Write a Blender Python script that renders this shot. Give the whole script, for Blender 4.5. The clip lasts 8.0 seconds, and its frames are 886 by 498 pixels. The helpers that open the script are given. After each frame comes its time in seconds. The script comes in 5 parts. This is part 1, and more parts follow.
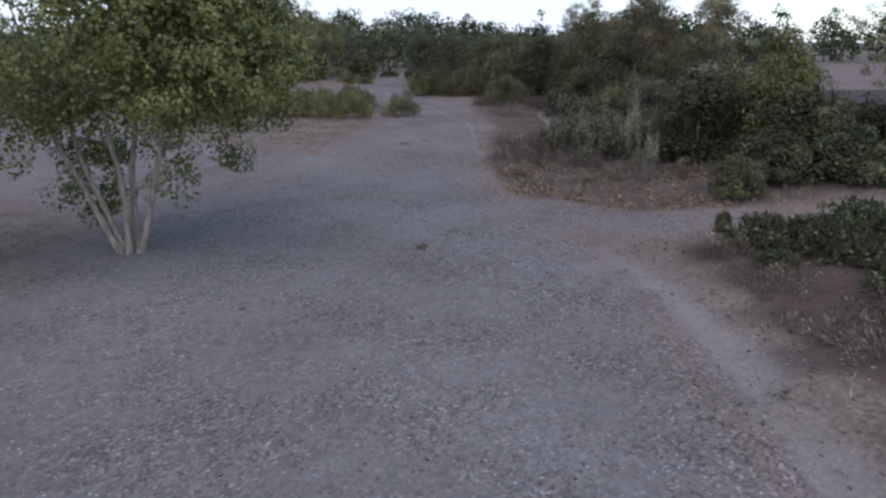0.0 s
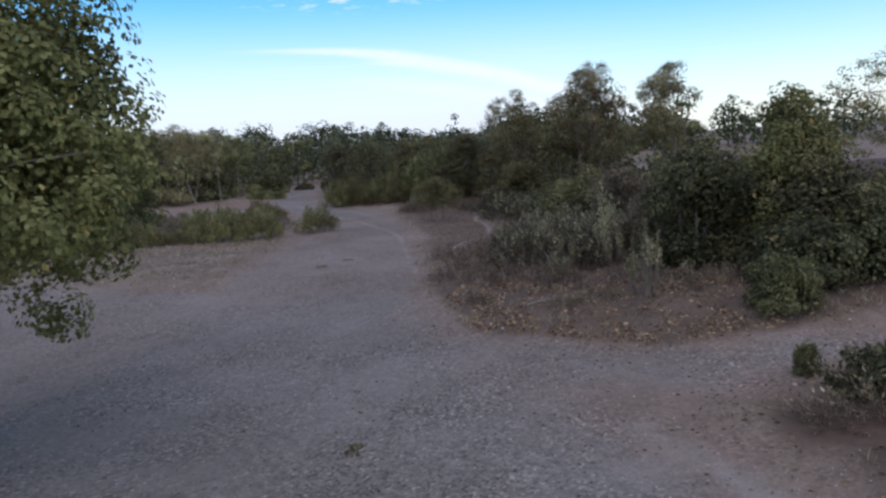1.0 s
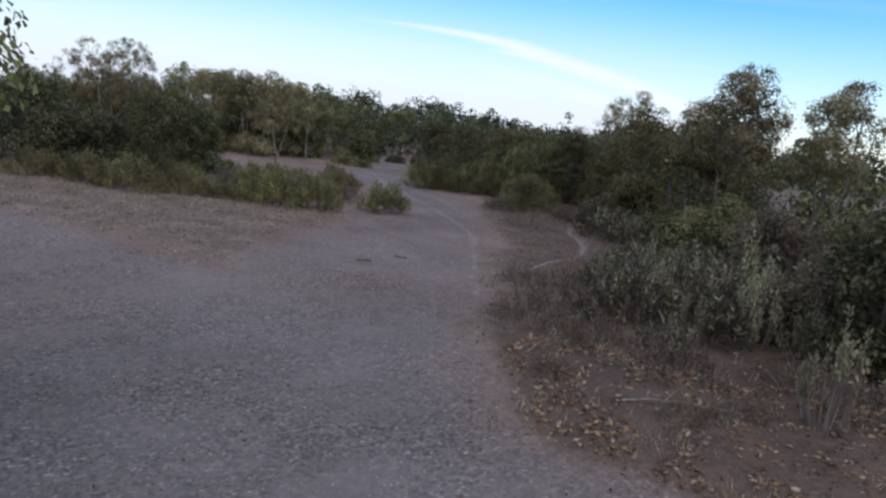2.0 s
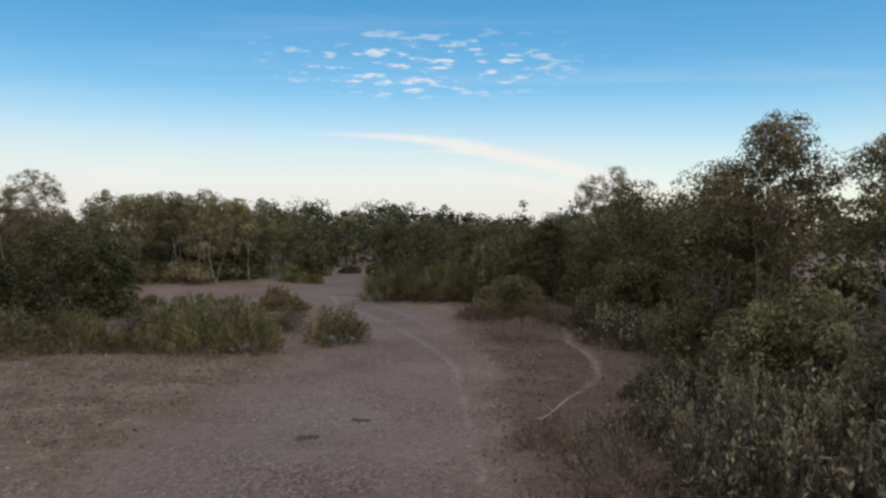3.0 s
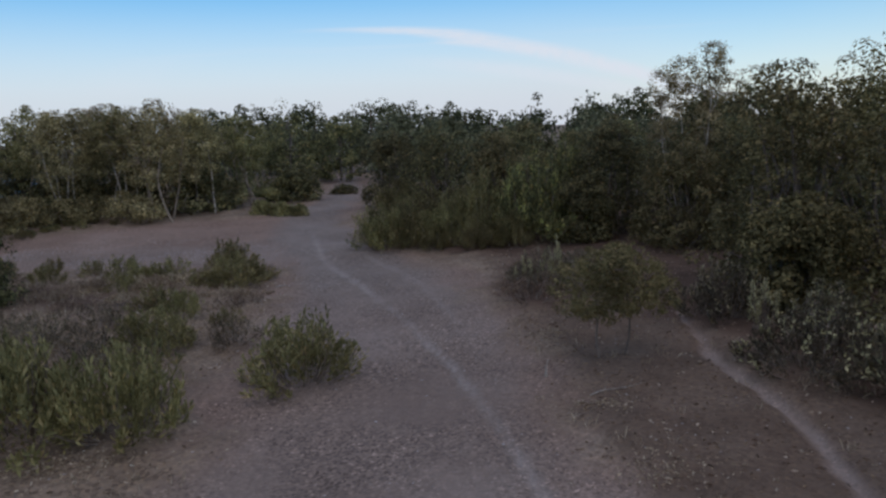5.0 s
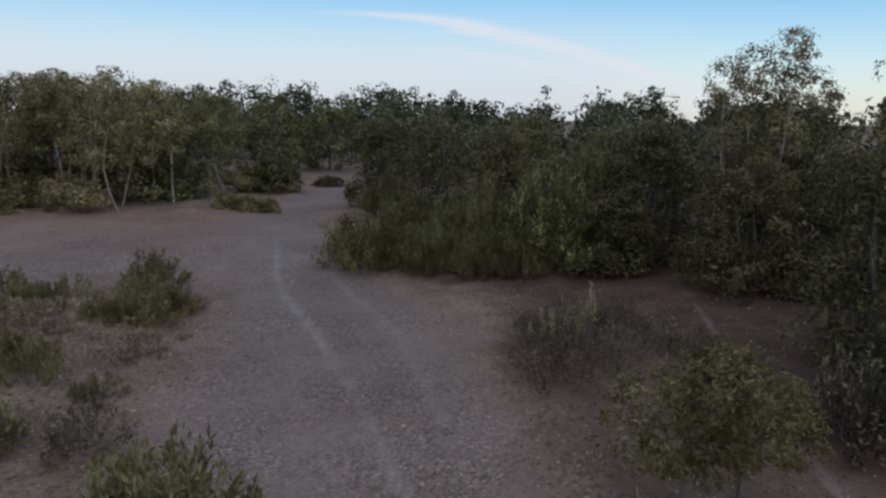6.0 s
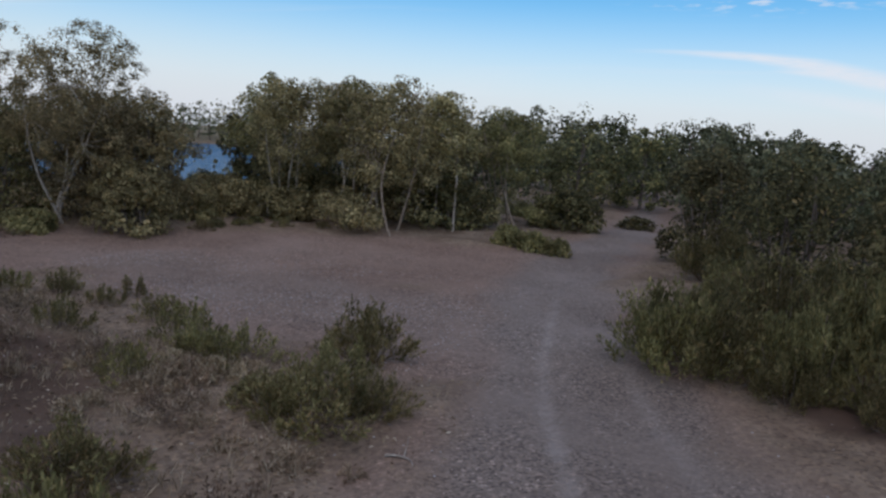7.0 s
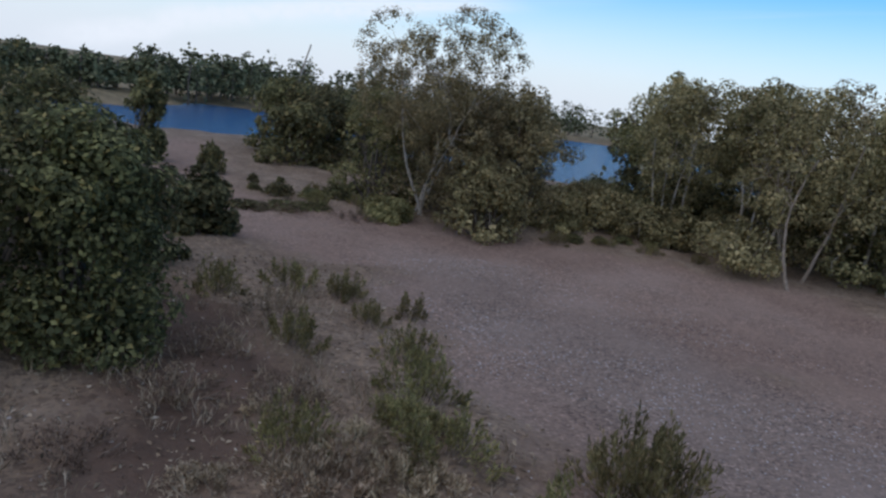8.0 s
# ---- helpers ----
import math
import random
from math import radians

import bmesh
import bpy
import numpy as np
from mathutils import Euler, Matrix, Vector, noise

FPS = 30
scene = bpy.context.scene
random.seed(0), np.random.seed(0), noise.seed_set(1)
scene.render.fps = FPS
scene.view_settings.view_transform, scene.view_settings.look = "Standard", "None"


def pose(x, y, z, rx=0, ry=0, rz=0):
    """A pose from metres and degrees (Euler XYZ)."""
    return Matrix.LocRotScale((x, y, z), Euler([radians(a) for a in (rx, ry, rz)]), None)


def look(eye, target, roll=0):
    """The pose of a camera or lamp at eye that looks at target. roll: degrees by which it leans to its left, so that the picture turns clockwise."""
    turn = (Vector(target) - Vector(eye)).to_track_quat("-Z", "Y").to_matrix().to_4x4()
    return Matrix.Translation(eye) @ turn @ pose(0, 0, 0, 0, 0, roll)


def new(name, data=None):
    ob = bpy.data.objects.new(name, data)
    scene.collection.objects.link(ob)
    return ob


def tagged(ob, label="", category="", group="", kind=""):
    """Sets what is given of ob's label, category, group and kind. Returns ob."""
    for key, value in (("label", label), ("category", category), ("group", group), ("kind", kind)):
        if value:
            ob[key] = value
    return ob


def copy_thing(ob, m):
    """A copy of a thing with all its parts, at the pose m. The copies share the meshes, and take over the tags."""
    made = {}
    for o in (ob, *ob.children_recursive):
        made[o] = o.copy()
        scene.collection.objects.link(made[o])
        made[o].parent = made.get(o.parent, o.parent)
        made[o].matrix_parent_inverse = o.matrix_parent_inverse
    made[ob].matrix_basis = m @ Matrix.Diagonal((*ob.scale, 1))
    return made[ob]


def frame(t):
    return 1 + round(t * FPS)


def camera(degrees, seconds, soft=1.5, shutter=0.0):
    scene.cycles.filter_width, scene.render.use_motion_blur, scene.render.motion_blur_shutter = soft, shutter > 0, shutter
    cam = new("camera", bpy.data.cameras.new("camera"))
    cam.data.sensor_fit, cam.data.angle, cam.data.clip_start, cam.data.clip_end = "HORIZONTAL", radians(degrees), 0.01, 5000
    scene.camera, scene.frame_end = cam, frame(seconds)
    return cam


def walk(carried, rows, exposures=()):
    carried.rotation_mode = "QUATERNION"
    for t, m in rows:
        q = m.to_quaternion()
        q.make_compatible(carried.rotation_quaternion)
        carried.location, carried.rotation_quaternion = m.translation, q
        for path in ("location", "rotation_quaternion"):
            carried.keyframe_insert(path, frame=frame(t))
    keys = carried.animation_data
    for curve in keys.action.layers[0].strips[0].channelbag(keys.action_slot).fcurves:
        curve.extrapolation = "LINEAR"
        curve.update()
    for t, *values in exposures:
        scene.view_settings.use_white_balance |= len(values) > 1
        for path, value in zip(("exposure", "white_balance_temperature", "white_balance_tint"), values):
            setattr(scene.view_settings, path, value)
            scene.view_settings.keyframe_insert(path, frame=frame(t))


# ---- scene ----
cam = camera(62.9, 8.0, soft=2.5)
PATH = [
    (0, look((-0.081, -0.168, 2.639), (-0.329, 9.426, -0.170), 0.54)),
    (0.5, look((-0.207, 1.568, 2.561), (-0.078, 11.230, -0.014), -2.52)),
    (1, look((-0.217, 3.380, 2.373), (0.559, 13.246, 0.942), -3.36)),
    (1.2, look((-0.156, 4.050, 2.329), (0.416, 13.900, 0.703), 0.81)),
    (2.3, look((0.246, 7.794, 2.231), (-0.218, 17.667, 0.708), 6.69)),
    (2.5, look((0.144, 8.511, 2.238), (-0.170, 18.437, 1.067), 3.50)),
    (3, look((-0.088, 10.306, 2.290), (-0.069, 20.303, 2.060), 0.24)),
    (3.5, look((-0.244, 12.120, 2.459), (-0.250, 22.073, 1.491), -1.01)),
    (4, look((-0.334, 13.794, 2.595), (-0.525, 23.646, 0.893), -2.06)),
    (4.5, look((-0.461, 15.512, 2.714), (-0.574, 25.380, 1.098), -1.96)),
    (4.7, look((-0.512, 16.188, 2.761), (-0.655, 26.060, 1.171), -1.96)),
    (5.8, look((-0.365, 20.207, 2.830), (-0.069, 30.016, 0.911), -3.42)),
    (6, look((-0.406, 20.953, 2.847), (-0.430, 30.791, 1.054), 0.91)),
    (6.5, look((-0.529, 22.747, 2.883), (-1.708, 32.542, 1.245), 2.48)),
    (7, look((-1.206, 25.502, 2.507), (-5.207, 34.546, 1.025), 4.11)),
    (7.5, look((-1.764, 27.213, 2.413), (-8.245, 34.725, 1.165), 6.27)),
    (8, look((-2.197, 28.492, 2.577), (-10.337, 33.950, 0.589), 8.37)),
]
EXPOSURES = [(0.0, 0.66, 6150, 13), (0.5, 0.66, 6100, 13), (1.0, 0.45, 6300, 14), (2.5, 0.4, 6650, 15), (3.0, 0.24, 7950, 14), (3.5, 0.0, 7150, 13), (4.0, -0.02, 6500, 14), (4.5, -0.02, 6480, 14), (6.0, 0.03, 6700, 13), (6.5, 0.05, 6680, 13), (7.0, 0.07, 6720, 14), (7.5, 0.08, 7000, 14), (8.0, 0.24, 6400, 12)]
walk(cam, PATH, EXPOSURES)

# ---- light ----
SUN_AZ, SUN_EL = radians(170), radians(60)
sun_from = Vector((math.sin(SUN_AZ) * math.cos(SUN_EL), math.cos(SUN_AZ) * math.cos(SUN_EL), math.sin(SUN_EL)))
sun_data = bpy.data.lights.new("sun", "SUN")
sun_data.energy, sun_data.angle, sun_data.color = 1.55, radians(140), (1.0, 0.81, 0.57)
sun = new("sun", sun_data)
sun.matrix_world = look(sun_from * 60, (0, 0, 0))

world = bpy.data.worlds.new("sky")
scene.world = world
world.use_nodes = True
wt = world.node_tree
W = wt.nodes
sky = W.new("ShaderNodeTexSky")
sky.sky_type, sky.sun_disc = "NISHITA", False
sky.sun_elevation, sky.sun_rotation = SUN_EL, SUN_AZ
sky.air_density, sky.dust_density, sky.ozone_density = 1.0, 0.5, 2.0
tc = W.new("ShaderNodeTexCoord")
# thin high cloud: long streaks, laid on a flat layer overhead
sep = W.new("ShaderNodeSeparateXYZ")
wt.links.new(tc.outputs["Generated"], sep.inputs[0])
up = W.new("ShaderNodeMath")
up.operation, up.inputs[1].default_value = "MAXIMUM", 0.1
wt.links.new(sep.outputs[2], up.inputs[0])
flat = W.new("ShaderNodeVectorMath")
flat.operation = "DIVIDE"
comb = W.new("ShaderNodeCombineXYZ")
for k in range(3):
    wt.links.new(up.outputs[0], comb.inputs[k])
wt.links.new(tc.outputs["Generated"], flat.inputs[0])
wt.links.new(comb.outputs[0], flat.inputs[1])
rich = W.new("ShaderNodeHueSaturation")
rich.inputs["Hue"].default_value, rich.inputs["Saturation"].default_value, rich.inputs["Value"].default_value = 0.494, 1.5, 1.6
wt.links.new(sky.outputs[0], rich.inputs["Color"])
cloud = W.new("ShaderNodeTexNoise")
cloud.inputs["Scale"].default_value, cloud.inputs["Detail"].default_value, cloud.inputs["Distortion"].default_value = 1.0, 6, 0.5
thin = W.new("ShaderNodeMapping")
thin.inputs["Rotation"].default_value[2] = radians(-38.5)
thin.inputs["Scale"].default_value = (0.25, 1.0, 1.0)
wt.links.new(flat.outputs[0], thin.inputs[0])
wt.links.new(thin.outputs[0], cloud.inputs["Vector"])


def sky_math(kind, a, b):
    k = W.new("ShaderNodeMath")
    k.operation = kind
    for sock, v in zip(k.inputs, (a, b)):
        if isinstance(v, (int, float)):
            sock.default_value = v
        else:
            wt.links.new(v, sock)
    return k.outputs[0]


def sky_fade(v, a, b, c, d):
    k = W.new("ShaderNodeMapRange")
    k.interpolation_type = "SMOOTHSTEP"
    for i, x in enumerate((a, b, c, d)):
        k.inputs[1 + i].default_value = x
    wt.links.new(v, k.inputs[0])
    return k.outputs[0]


puff = W.new("ShaderNodeTexNoise")
puff.inputs["Scale"].default_value, puff.inputs["Detail"].default_value = 7.5, 5
wt.links.new(flat.outputs[0], puff.inputs["Vector"])
uneven = sky_math("SUBTRACT", cloud.outputs["Fac"], 0.5)
side_x, side_y, height = sep.outputs[0], sep.outputs[1], sep.outputs[2]


def streak(across, lift, slope, bend, wide, strength, wave_size=0.03):
    """A streak of high cloud: how much it covers, from its height over the horizon along the given axis."""
    line = sky_math("ADD", sky_math("MULTIPLY", across, sky_math("ADD", sky_math("MULTIPLY", across, bend), slope)), lift)
    off = sky_math("ABSOLUTE", sky_math("ADD", sky_math("SUBTRACT", height, line), sky_math("MULTIPLY", uneven, wave_size)), 0.0)
    return sky_math("MULTIPLY", sky_fade(sky_math("DIVIDE", off, wide), 0.1, 1.0, strength, 0.0), sky_fade(puff.outputs["Fac"], 0.25, 0.6, 0.7, 1.0))


ahead = sky_fade(side_y, 0.7, 0.85, 0.0, 1.0)
spread = sky_fade(side_x, -0.2, 0.15, 0.005, 0.016)
main = sky_math("MULTIPLY", streak(side_x, 0.121, -0.13, -0.45, spread, 0.8, 0.02), sky_math("MULTIPLY", ahead, sky_fade(side_x, -0.22, -0.02, 0.0, 1.0)))
under = sky_math("MULTIPLY", streak(side_x, 0.086, -0.12, -0.3, 0.014, 0.4, 0.02), sky_math("MULTIPLY", ahead, sky_fade(side_x, -0.12, 0.1, 0.0, 1.0)))
west = sky_math("MULTIPLY", streak(side_y, -0.02, 0.36, -0.16, 0.026, 0.8, 0.03), sky_math("MULTIPLY", sky_fade(side_x, -0.76, -0.86, 0.0, 1.0), sky_fade(side_y, 0.02, 0.14, 0.0, 1.0)))
wisps = sky_fade(cloud.outputs["Fac"], 0.52, 0.8, 0.0, 0.14)
# a patch of small broken cloud higher up
spot = W.new("ShaderNodeVectorMath")
spot.operation, spot.inputs[1].default_value = "DISTANCE", (-0.15, 4.5, 1.0)
wt.links.new(flat.outputs[0], spot.inputs[0])
puffs = sky_math("MULTIPLY", sky_fade(puff.outputs["Fac"], 0.53, 0.7, 0.0, 0.75), sky_fade(spot.outputs["Value"], 0.3, 1.3, 1.0, 0.0))
cover = wisps
for patch in (main, under, west, puffs):
    cover = sky_math("MAXIMUM", cover, patch)
# pale haze low over the horizon, with the clouds before it
haze = sky_math("MULTIPLY", sky_fade(height, 0.01, 0.212, 0.92, 0.0), sky_fade(side_x, 0.12, 0.42, 1.0, 0.6))
low = W.new("ShaderNodeMix")
low.data_type = "RGBA"
low.inputs[7].default_value = (6.55, 7.35, 8.45, 1)
wt.links.new(haze, low.inputs[0])
wt.links.new(rich.outputs[0], low.inputs[6])
veil = W.new("ShaderNodeMix")
veil.data_type = "RGBA"
veil.inputs[7].default_value = (7.7, 8.3, 9.1, 1)
wt.links.new(cover, veil.inputs[0])
wt.links.new(low.outputs[2], veil.inputs[6])
wt.links.new(veil.outputs[2], W["Background"].inputs[0])
W["Background"].inputs[1].default_value = 0.092



# ---- materials ----
def material(name):
    m = bpy.data.materials.new(name)
    m.use_nodes = True
    return m, m.node_tree.nodes, m.node_tree.links


def ramp(nodes, stops):
    r = nodes.new("ShaderNodeValToRGB")
    while len(r.color_ramp.elements) < len(stops):
        r.color_ramp.elements.new(0.5)
    for e, (p, c) in zip(r.color_ramp.elements, stops):
        e.position, e.color = p, (*c, 1)
    return r


def leaf_material(name, dark, mid, light, dry, through_light=0.36):
    """Foliage: each leaf takes its own tone, each plant its own cast, and a few leaves are dry."""
    m, n, l = material(name)
    b = n["Principled BSDF"]
    geo, info = n.new("ShaderNodeNewGeometry"), n.new("ShaderNodeObjectInfo")
    r = ramp(n, ((0.0, dark), (0.55, mid), (0.93, light), (0.985, dry)))
    l.new(geo.outputs["Random Per Island"], r.inputs[0])
    hue = n.new("ShaderNodeHueSaturation")
    span = n.new("ShaderNodeMapRange")
    span.inputs["To Min"].default_value, span.inputs["To Max"].default_value = 0.485, 0.515
    l.new(info.outputs["Random"], span.inputs[0])
    l.new(span.outputs[0], hue.inputs["Hue"])
    patch = n.new("ShaderNodeTexNoise")
    patch.inputs["Scale"].default_value, patch.inputs["Detail"].default_value = 1.3, 3
    tcn = n.new("ShaderNodeTexCoord")
    l.new(tcn.outputs["Object"], patch.inputs["Vector"])
    val = n.new("ShaderNodeMapRange")
    val.inputs["From Min"].default_value, val.inputs["From Max"].default_value = 0.3, 0.7
    val.inputs["To Min"].default_value, val.inputs["To Max"].default_value = 0.5, 1.5
    l.new(patch.outputs["Fac"], val.inputs[0])
    own = n.new("ShaderNodeMapRange")
    own.inputs["To Min"].default_value, own.inputs["To Max"].default_value = 0.8, 1.2
    l.new(info.outputs["Random"], own.inputs[0])
    both = n.new("ShaderNodeMath")
    both.operation = "MULTIPLY"
    l.new(val.outputs[0], both.inputs[0])
    l.new(own.outputs[0], both.inputs[1])
    l.new(both.outputs[0], hue.inputs["Value"])
    l.new(r.outputs[0], hue.inputs["Color"])
    l.new(hue.outputs[0], b.inputs["Base Color"])
    b.inputs["Roughness"].default_value = 0.65
    b.inputs["Specular IOR Level"].default_value = 0.12
    t = n.new("ShaderNodeBsdfTranslucent")
    l.new(hue.outputs[0], t.inputs["Color"])
    mix = n.new("ShaderNodeMixShader")
    mix.inputs[0].default_value = through_light
    l.new(b.outputs[0], mix.inputs[1])
    l.new(t.outputs[0], mix.inputs[2])
    l.new(mix.outputs[0], n["Material Output"].inputs[0])
    return m


def bark_material(name, a, b_):
    m, n, l = material(name)
    b = n["Principled BSDF"]
    tcn = n.new("ShaderNodeTexCoord")
    mp = n.new("ShaderNodeMapping")
    mp.inputs["Scale"].default_value = (14, 14, 2.5)
    l.new(tcn.outputs["Object"], mp.inputs[0])
    no = n.new("ShaderNodeTexNoise")
    no.inputs["Scale"].default_value, no.inputs["Detail"].default_value = 1.5, 5
    l.new(mp.outputs[0], no.inputs["Vector"])
    r = ramp(n, ((0.32, a), (0.68, b_)))
    l.new(no.outputs["Fac"], r.inputs[0])
    l.new(r.outputs[0], b.inputs["Base Color"])
    b.inputs["Roughness"].default_value = 0.9
    bump = n.new("ShaderNodeBump")
    bump.inputs["Strength"].default_value, bump.inputs["Distance"].default_value = 0.6, 0.01
    l.new(no.outputs["Fac"], bump.inputs["Height"])
    l.new(bump.outputs[0], b.inputs["Normal"])
    return m


def speck_material(name, stops, rough=0.9):
    """Small loose pieces: every piece has its own tone."""
    m, n, l = material(name)
    geo = n.new("ShaderNodeNewGeometry")
    r = ramp(n, stops)
    l.new(geo.outputs["Random Per Island"], r.inputs[0])
    l.new(r.outputs[0], n["Principled BSDF"].inputs["Base Color"])
    n["Principled BSDF"].inputs["Roughness"].default_value = rough
    n["Principled BSDF"].inputs["Specular IOR Level"].default_value = 0.2
    return m


LEAF_BRUSH = leaf_material("brush_leaf", (.122, .110, .046), (.206, .178, .077), (.312, .261, .124), (.366, .261, .130))
LEAF_HEDGE = leaf_material("hedge_leaf", (.102, .095, .042), (.173, .153, .068), (.278, .237, .112), (.320, .241, .112))
LEAF_TIP = leaf_material("shoot_leaf", (.17, .18, .06), (.29, .29, .09), (.42, .39, .13), (.4, .24, .08))
LEAF_YOUNG = leaf_material("young_brush_leaf", (.135, .123, .055), (.203, .180, .082), (.282, .243, .116), (.316, .243, .116))
LEAF_SAGE = leaf_material("sage_leaf", (.072, .059, .039), (.127, .106, .069), (.230, .194, .130), (.355, .279, .202))
LEAF_DARK = leaf_material("dark_leaf", (.065, .065, .032), (.121, .114, .053), (.225, .204, .091), (.318, .241, .104))
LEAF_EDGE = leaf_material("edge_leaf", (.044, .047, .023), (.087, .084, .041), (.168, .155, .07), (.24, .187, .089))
LEAF_TREE = leaf_material("poplar_leaf", (.110, .108, .039), (.185, .177, .065), (.274, .254, .102), (.361, .263, .096))
LEAF_WILLOW = leaf_material("willow_leaf", (.142, .122, .060), (.242, .202, .100), (.384, .314, .162), (.448, .339, .175))
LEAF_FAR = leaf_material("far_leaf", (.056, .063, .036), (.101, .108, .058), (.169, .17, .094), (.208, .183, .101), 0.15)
LEAF_THICKET = leaf_material("thicket_leaf", (.066, .057, .027), (.125, .105, .047), (.219, .179, .084), (.294, .210, .093))
LEAF_GREY = leaf_material("grey_brush_leaf", (.118, .091, .056), (.193, .155, .099), (.305, .250, .164), (.398, .298, .187))
# second tone of the edge leaf, for two bushes of the same kind
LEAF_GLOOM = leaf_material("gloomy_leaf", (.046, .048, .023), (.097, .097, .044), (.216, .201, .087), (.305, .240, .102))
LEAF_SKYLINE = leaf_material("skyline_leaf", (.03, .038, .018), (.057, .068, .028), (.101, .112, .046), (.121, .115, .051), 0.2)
STRAW_BLADE = leaf_material("straw_blade", (.207, .146, .093), (.353, .270, .176), (.498, .406, .280), (.581, .489, .353), 0.1)
LEAF_DEAD = leaf_material("withered_leaf", (.09, .06, .041), (.162, .115, .079), (.252, .186, .126), (.384, .312, .216), 0.1)
BARK_PALE = bark_material("pale_bark", (.13, .1, .075), (.33, .265, .2))
BARK_DARK = bark_material("dark_bark", (.07, .055, .045), (.19, .15, .12))
TWIG = bark_material("twig_bark", (.1, .075, .055), (.24, .19, .15))
DEADWOOD = bark_material("dead_wood", (.18, .15, .125), (.36, .32, .27))
BLEACHED = bark_material("bleached_wood", (.24, .2, .17), (.47, .42, .38))
BARK_WHITE = bark_material("white_bark", (.17, .14, .11), (.44, .39, .32))
STONES = speck_material("stone_chip", ((0, (.12, .105, .095)), (.5, (.27, .24, .215)), (.85, (.33, .31, .29)), (1, (.42, .4, .38))))
PALE_STONES = speck_material("pale_chip", ((0, (.12, .105, .095)), (.4, (.24, .22, .2)), (1, (.42, .39, .37))))
DRYLEAF = speck_material("dry_leaf", ((0, (.075, .047, .032)), (.4, (.125, .084, .056)), (.8, (.21, .15, .1)), (1, (.4, .33, .25))))
STRAW = speck_material("dry_grass", ((0, (.16, .12, .08)), (.5, (.27, .21, .14)), (1, (.42, .35, .25))))
RUST_LEAF = speck_material("rust_dry_leaf", ((0, (.1, .052, .03)), (.45, (.21, .125, .07)), (.8, (.34, .225, .125)), (1, (.46, .35, .22))))
PALE_LEAF = speck_material("pale_dry_leaf", ((0, (.1, .07, .048)), (.5, (.2, .15, .1)), (.85, (.32, .26, .185)), (1, (.48, .42, .33))))
CLOD = speck_material("dark_clod", ((0, (.045, .036, .028)), (1, (.13, .1, .078))))


# ---- lie of the land ----
def near_line(x, y, rows):
    """How far inside a path each place lies: rows of x, y, half width; 1 in the middle, 0 on the edge, below 0 outside, in half widths."""
    best = np.full(np.shape(x), -9.0)
    for (ax, ay, aw), (bx, by, bw) in zip(rows, rows[1:]):
        dx, dy = bx - ax, by - ay
        t = np.clip(((x - ax) * dx + (y - ay) * dy) / (dx * dx + dy * dy), 0, 1)
        d = np.hypot(x - ax - t * dx, y - ay - t * dy)
        best = np.maximum(best, (aw + t * (bw - aw)) - d)
    return best


def wave(x, y, s, seed):
    """Smooth uneven ground, about -1 to 1, s metres from swell to swell."""
    out, r = 0.0, np.random.default_rng(seed)
    for k in range(7):
        a, p, q = r.uniform(0, 6.28), r.uniform(0, 6.28), r.uniform(0.6, 1.7)
        out = out + np.sin((x * math.cos(a) + y * math.sin(a)) * q * 6.28 / s + p + 1.3 * np.sin((x * math.sin(a) - y * math.cos(a)) * 4.1 / s + q * 5))
    return out / 4.0


TRAIL = ((-1.5, -40, 4.0), (-1.5, -6, 4.05), (-1.65, 4, 4.2), (-1.8, 7, 4.3), (-2.0, 9, 3.9), (-1.75, 15, 2.2), (-1.35, 20, 1.95), (-1.05, 24, 1.7), (-1.5, 28, 1.9),
         (-2.3, 32, 1.5), (-4.0, 36, 1.3), (-5.2, 42, 1.3), (-4.9, 48.5, 1.1), (-6, 58, 0.9), (-9, 78, 0.8))
CROSSING = ((-40, 24, 1.6), (-18, 19.5, 2.0), (-11, 17.5, 2.8), (-5, 14, 3.4), (-0.5, 11.2, 1.5), (3, 9.8, 0.72), (5.5, 9.95, 0.6), (10, 9.6, 0.7), (22, 8, 1))
APRON = ((-11, 34.9, 1.6), (-9, 34.6, 1.9), (-7.4, 34.5, 2.0), (-5, 34.4, 2.2), (-3.4, 33.6, 1.6))
CLEARING = ((-14.4, 35.0, 1.7), (-11.3, 36.8, 2.7), (-8.2, 38.6, 3.1), (-5.8, 39.6, 2.4))
BACK_PATH = ((-12.5, 34.2, 1.4), (-14.8, 32.3, 1.2), (-19, 31.8, 1.6), (-27, 33.5, 1.6))
FIELD = ((18, 46, 5), (30, 54, 10), (50, 66, 18), (90, 76, 24))
SIDE_PATH = ((1.5, 19.9, 0.01), (1.85, 20.55, 0.04), (2.4, 21.7, 0.09), (2.68, 23.3, 0.1), (2.55, 25.4, 0.11), (2.8, 27.3, 0.06), (3.4, 31, 0.03), (4, 36, 0.02))
LITTER = ((0.75, 15.6, 0.45), (1.15, 13.9, 0.62), (1.8, 12.4, 1.1), (3.0, 11.7, 1.22), (4.6, 11.75, 1.15))
# strip of darker ground along the foot of the near right bushes
BUSH_FOOT = ((3.0, 13.6, 0.7), (4.6, 12.5, 0.9), (6.5, 12.1, 1.2), (9, 12.5, 1.6))
HOLLOW = ((0.8, 28.2, 0.5), (0.95, 29.6, 0.65), (1.15, 31.0, 0.75), (1.5, 32.1, 0.8))
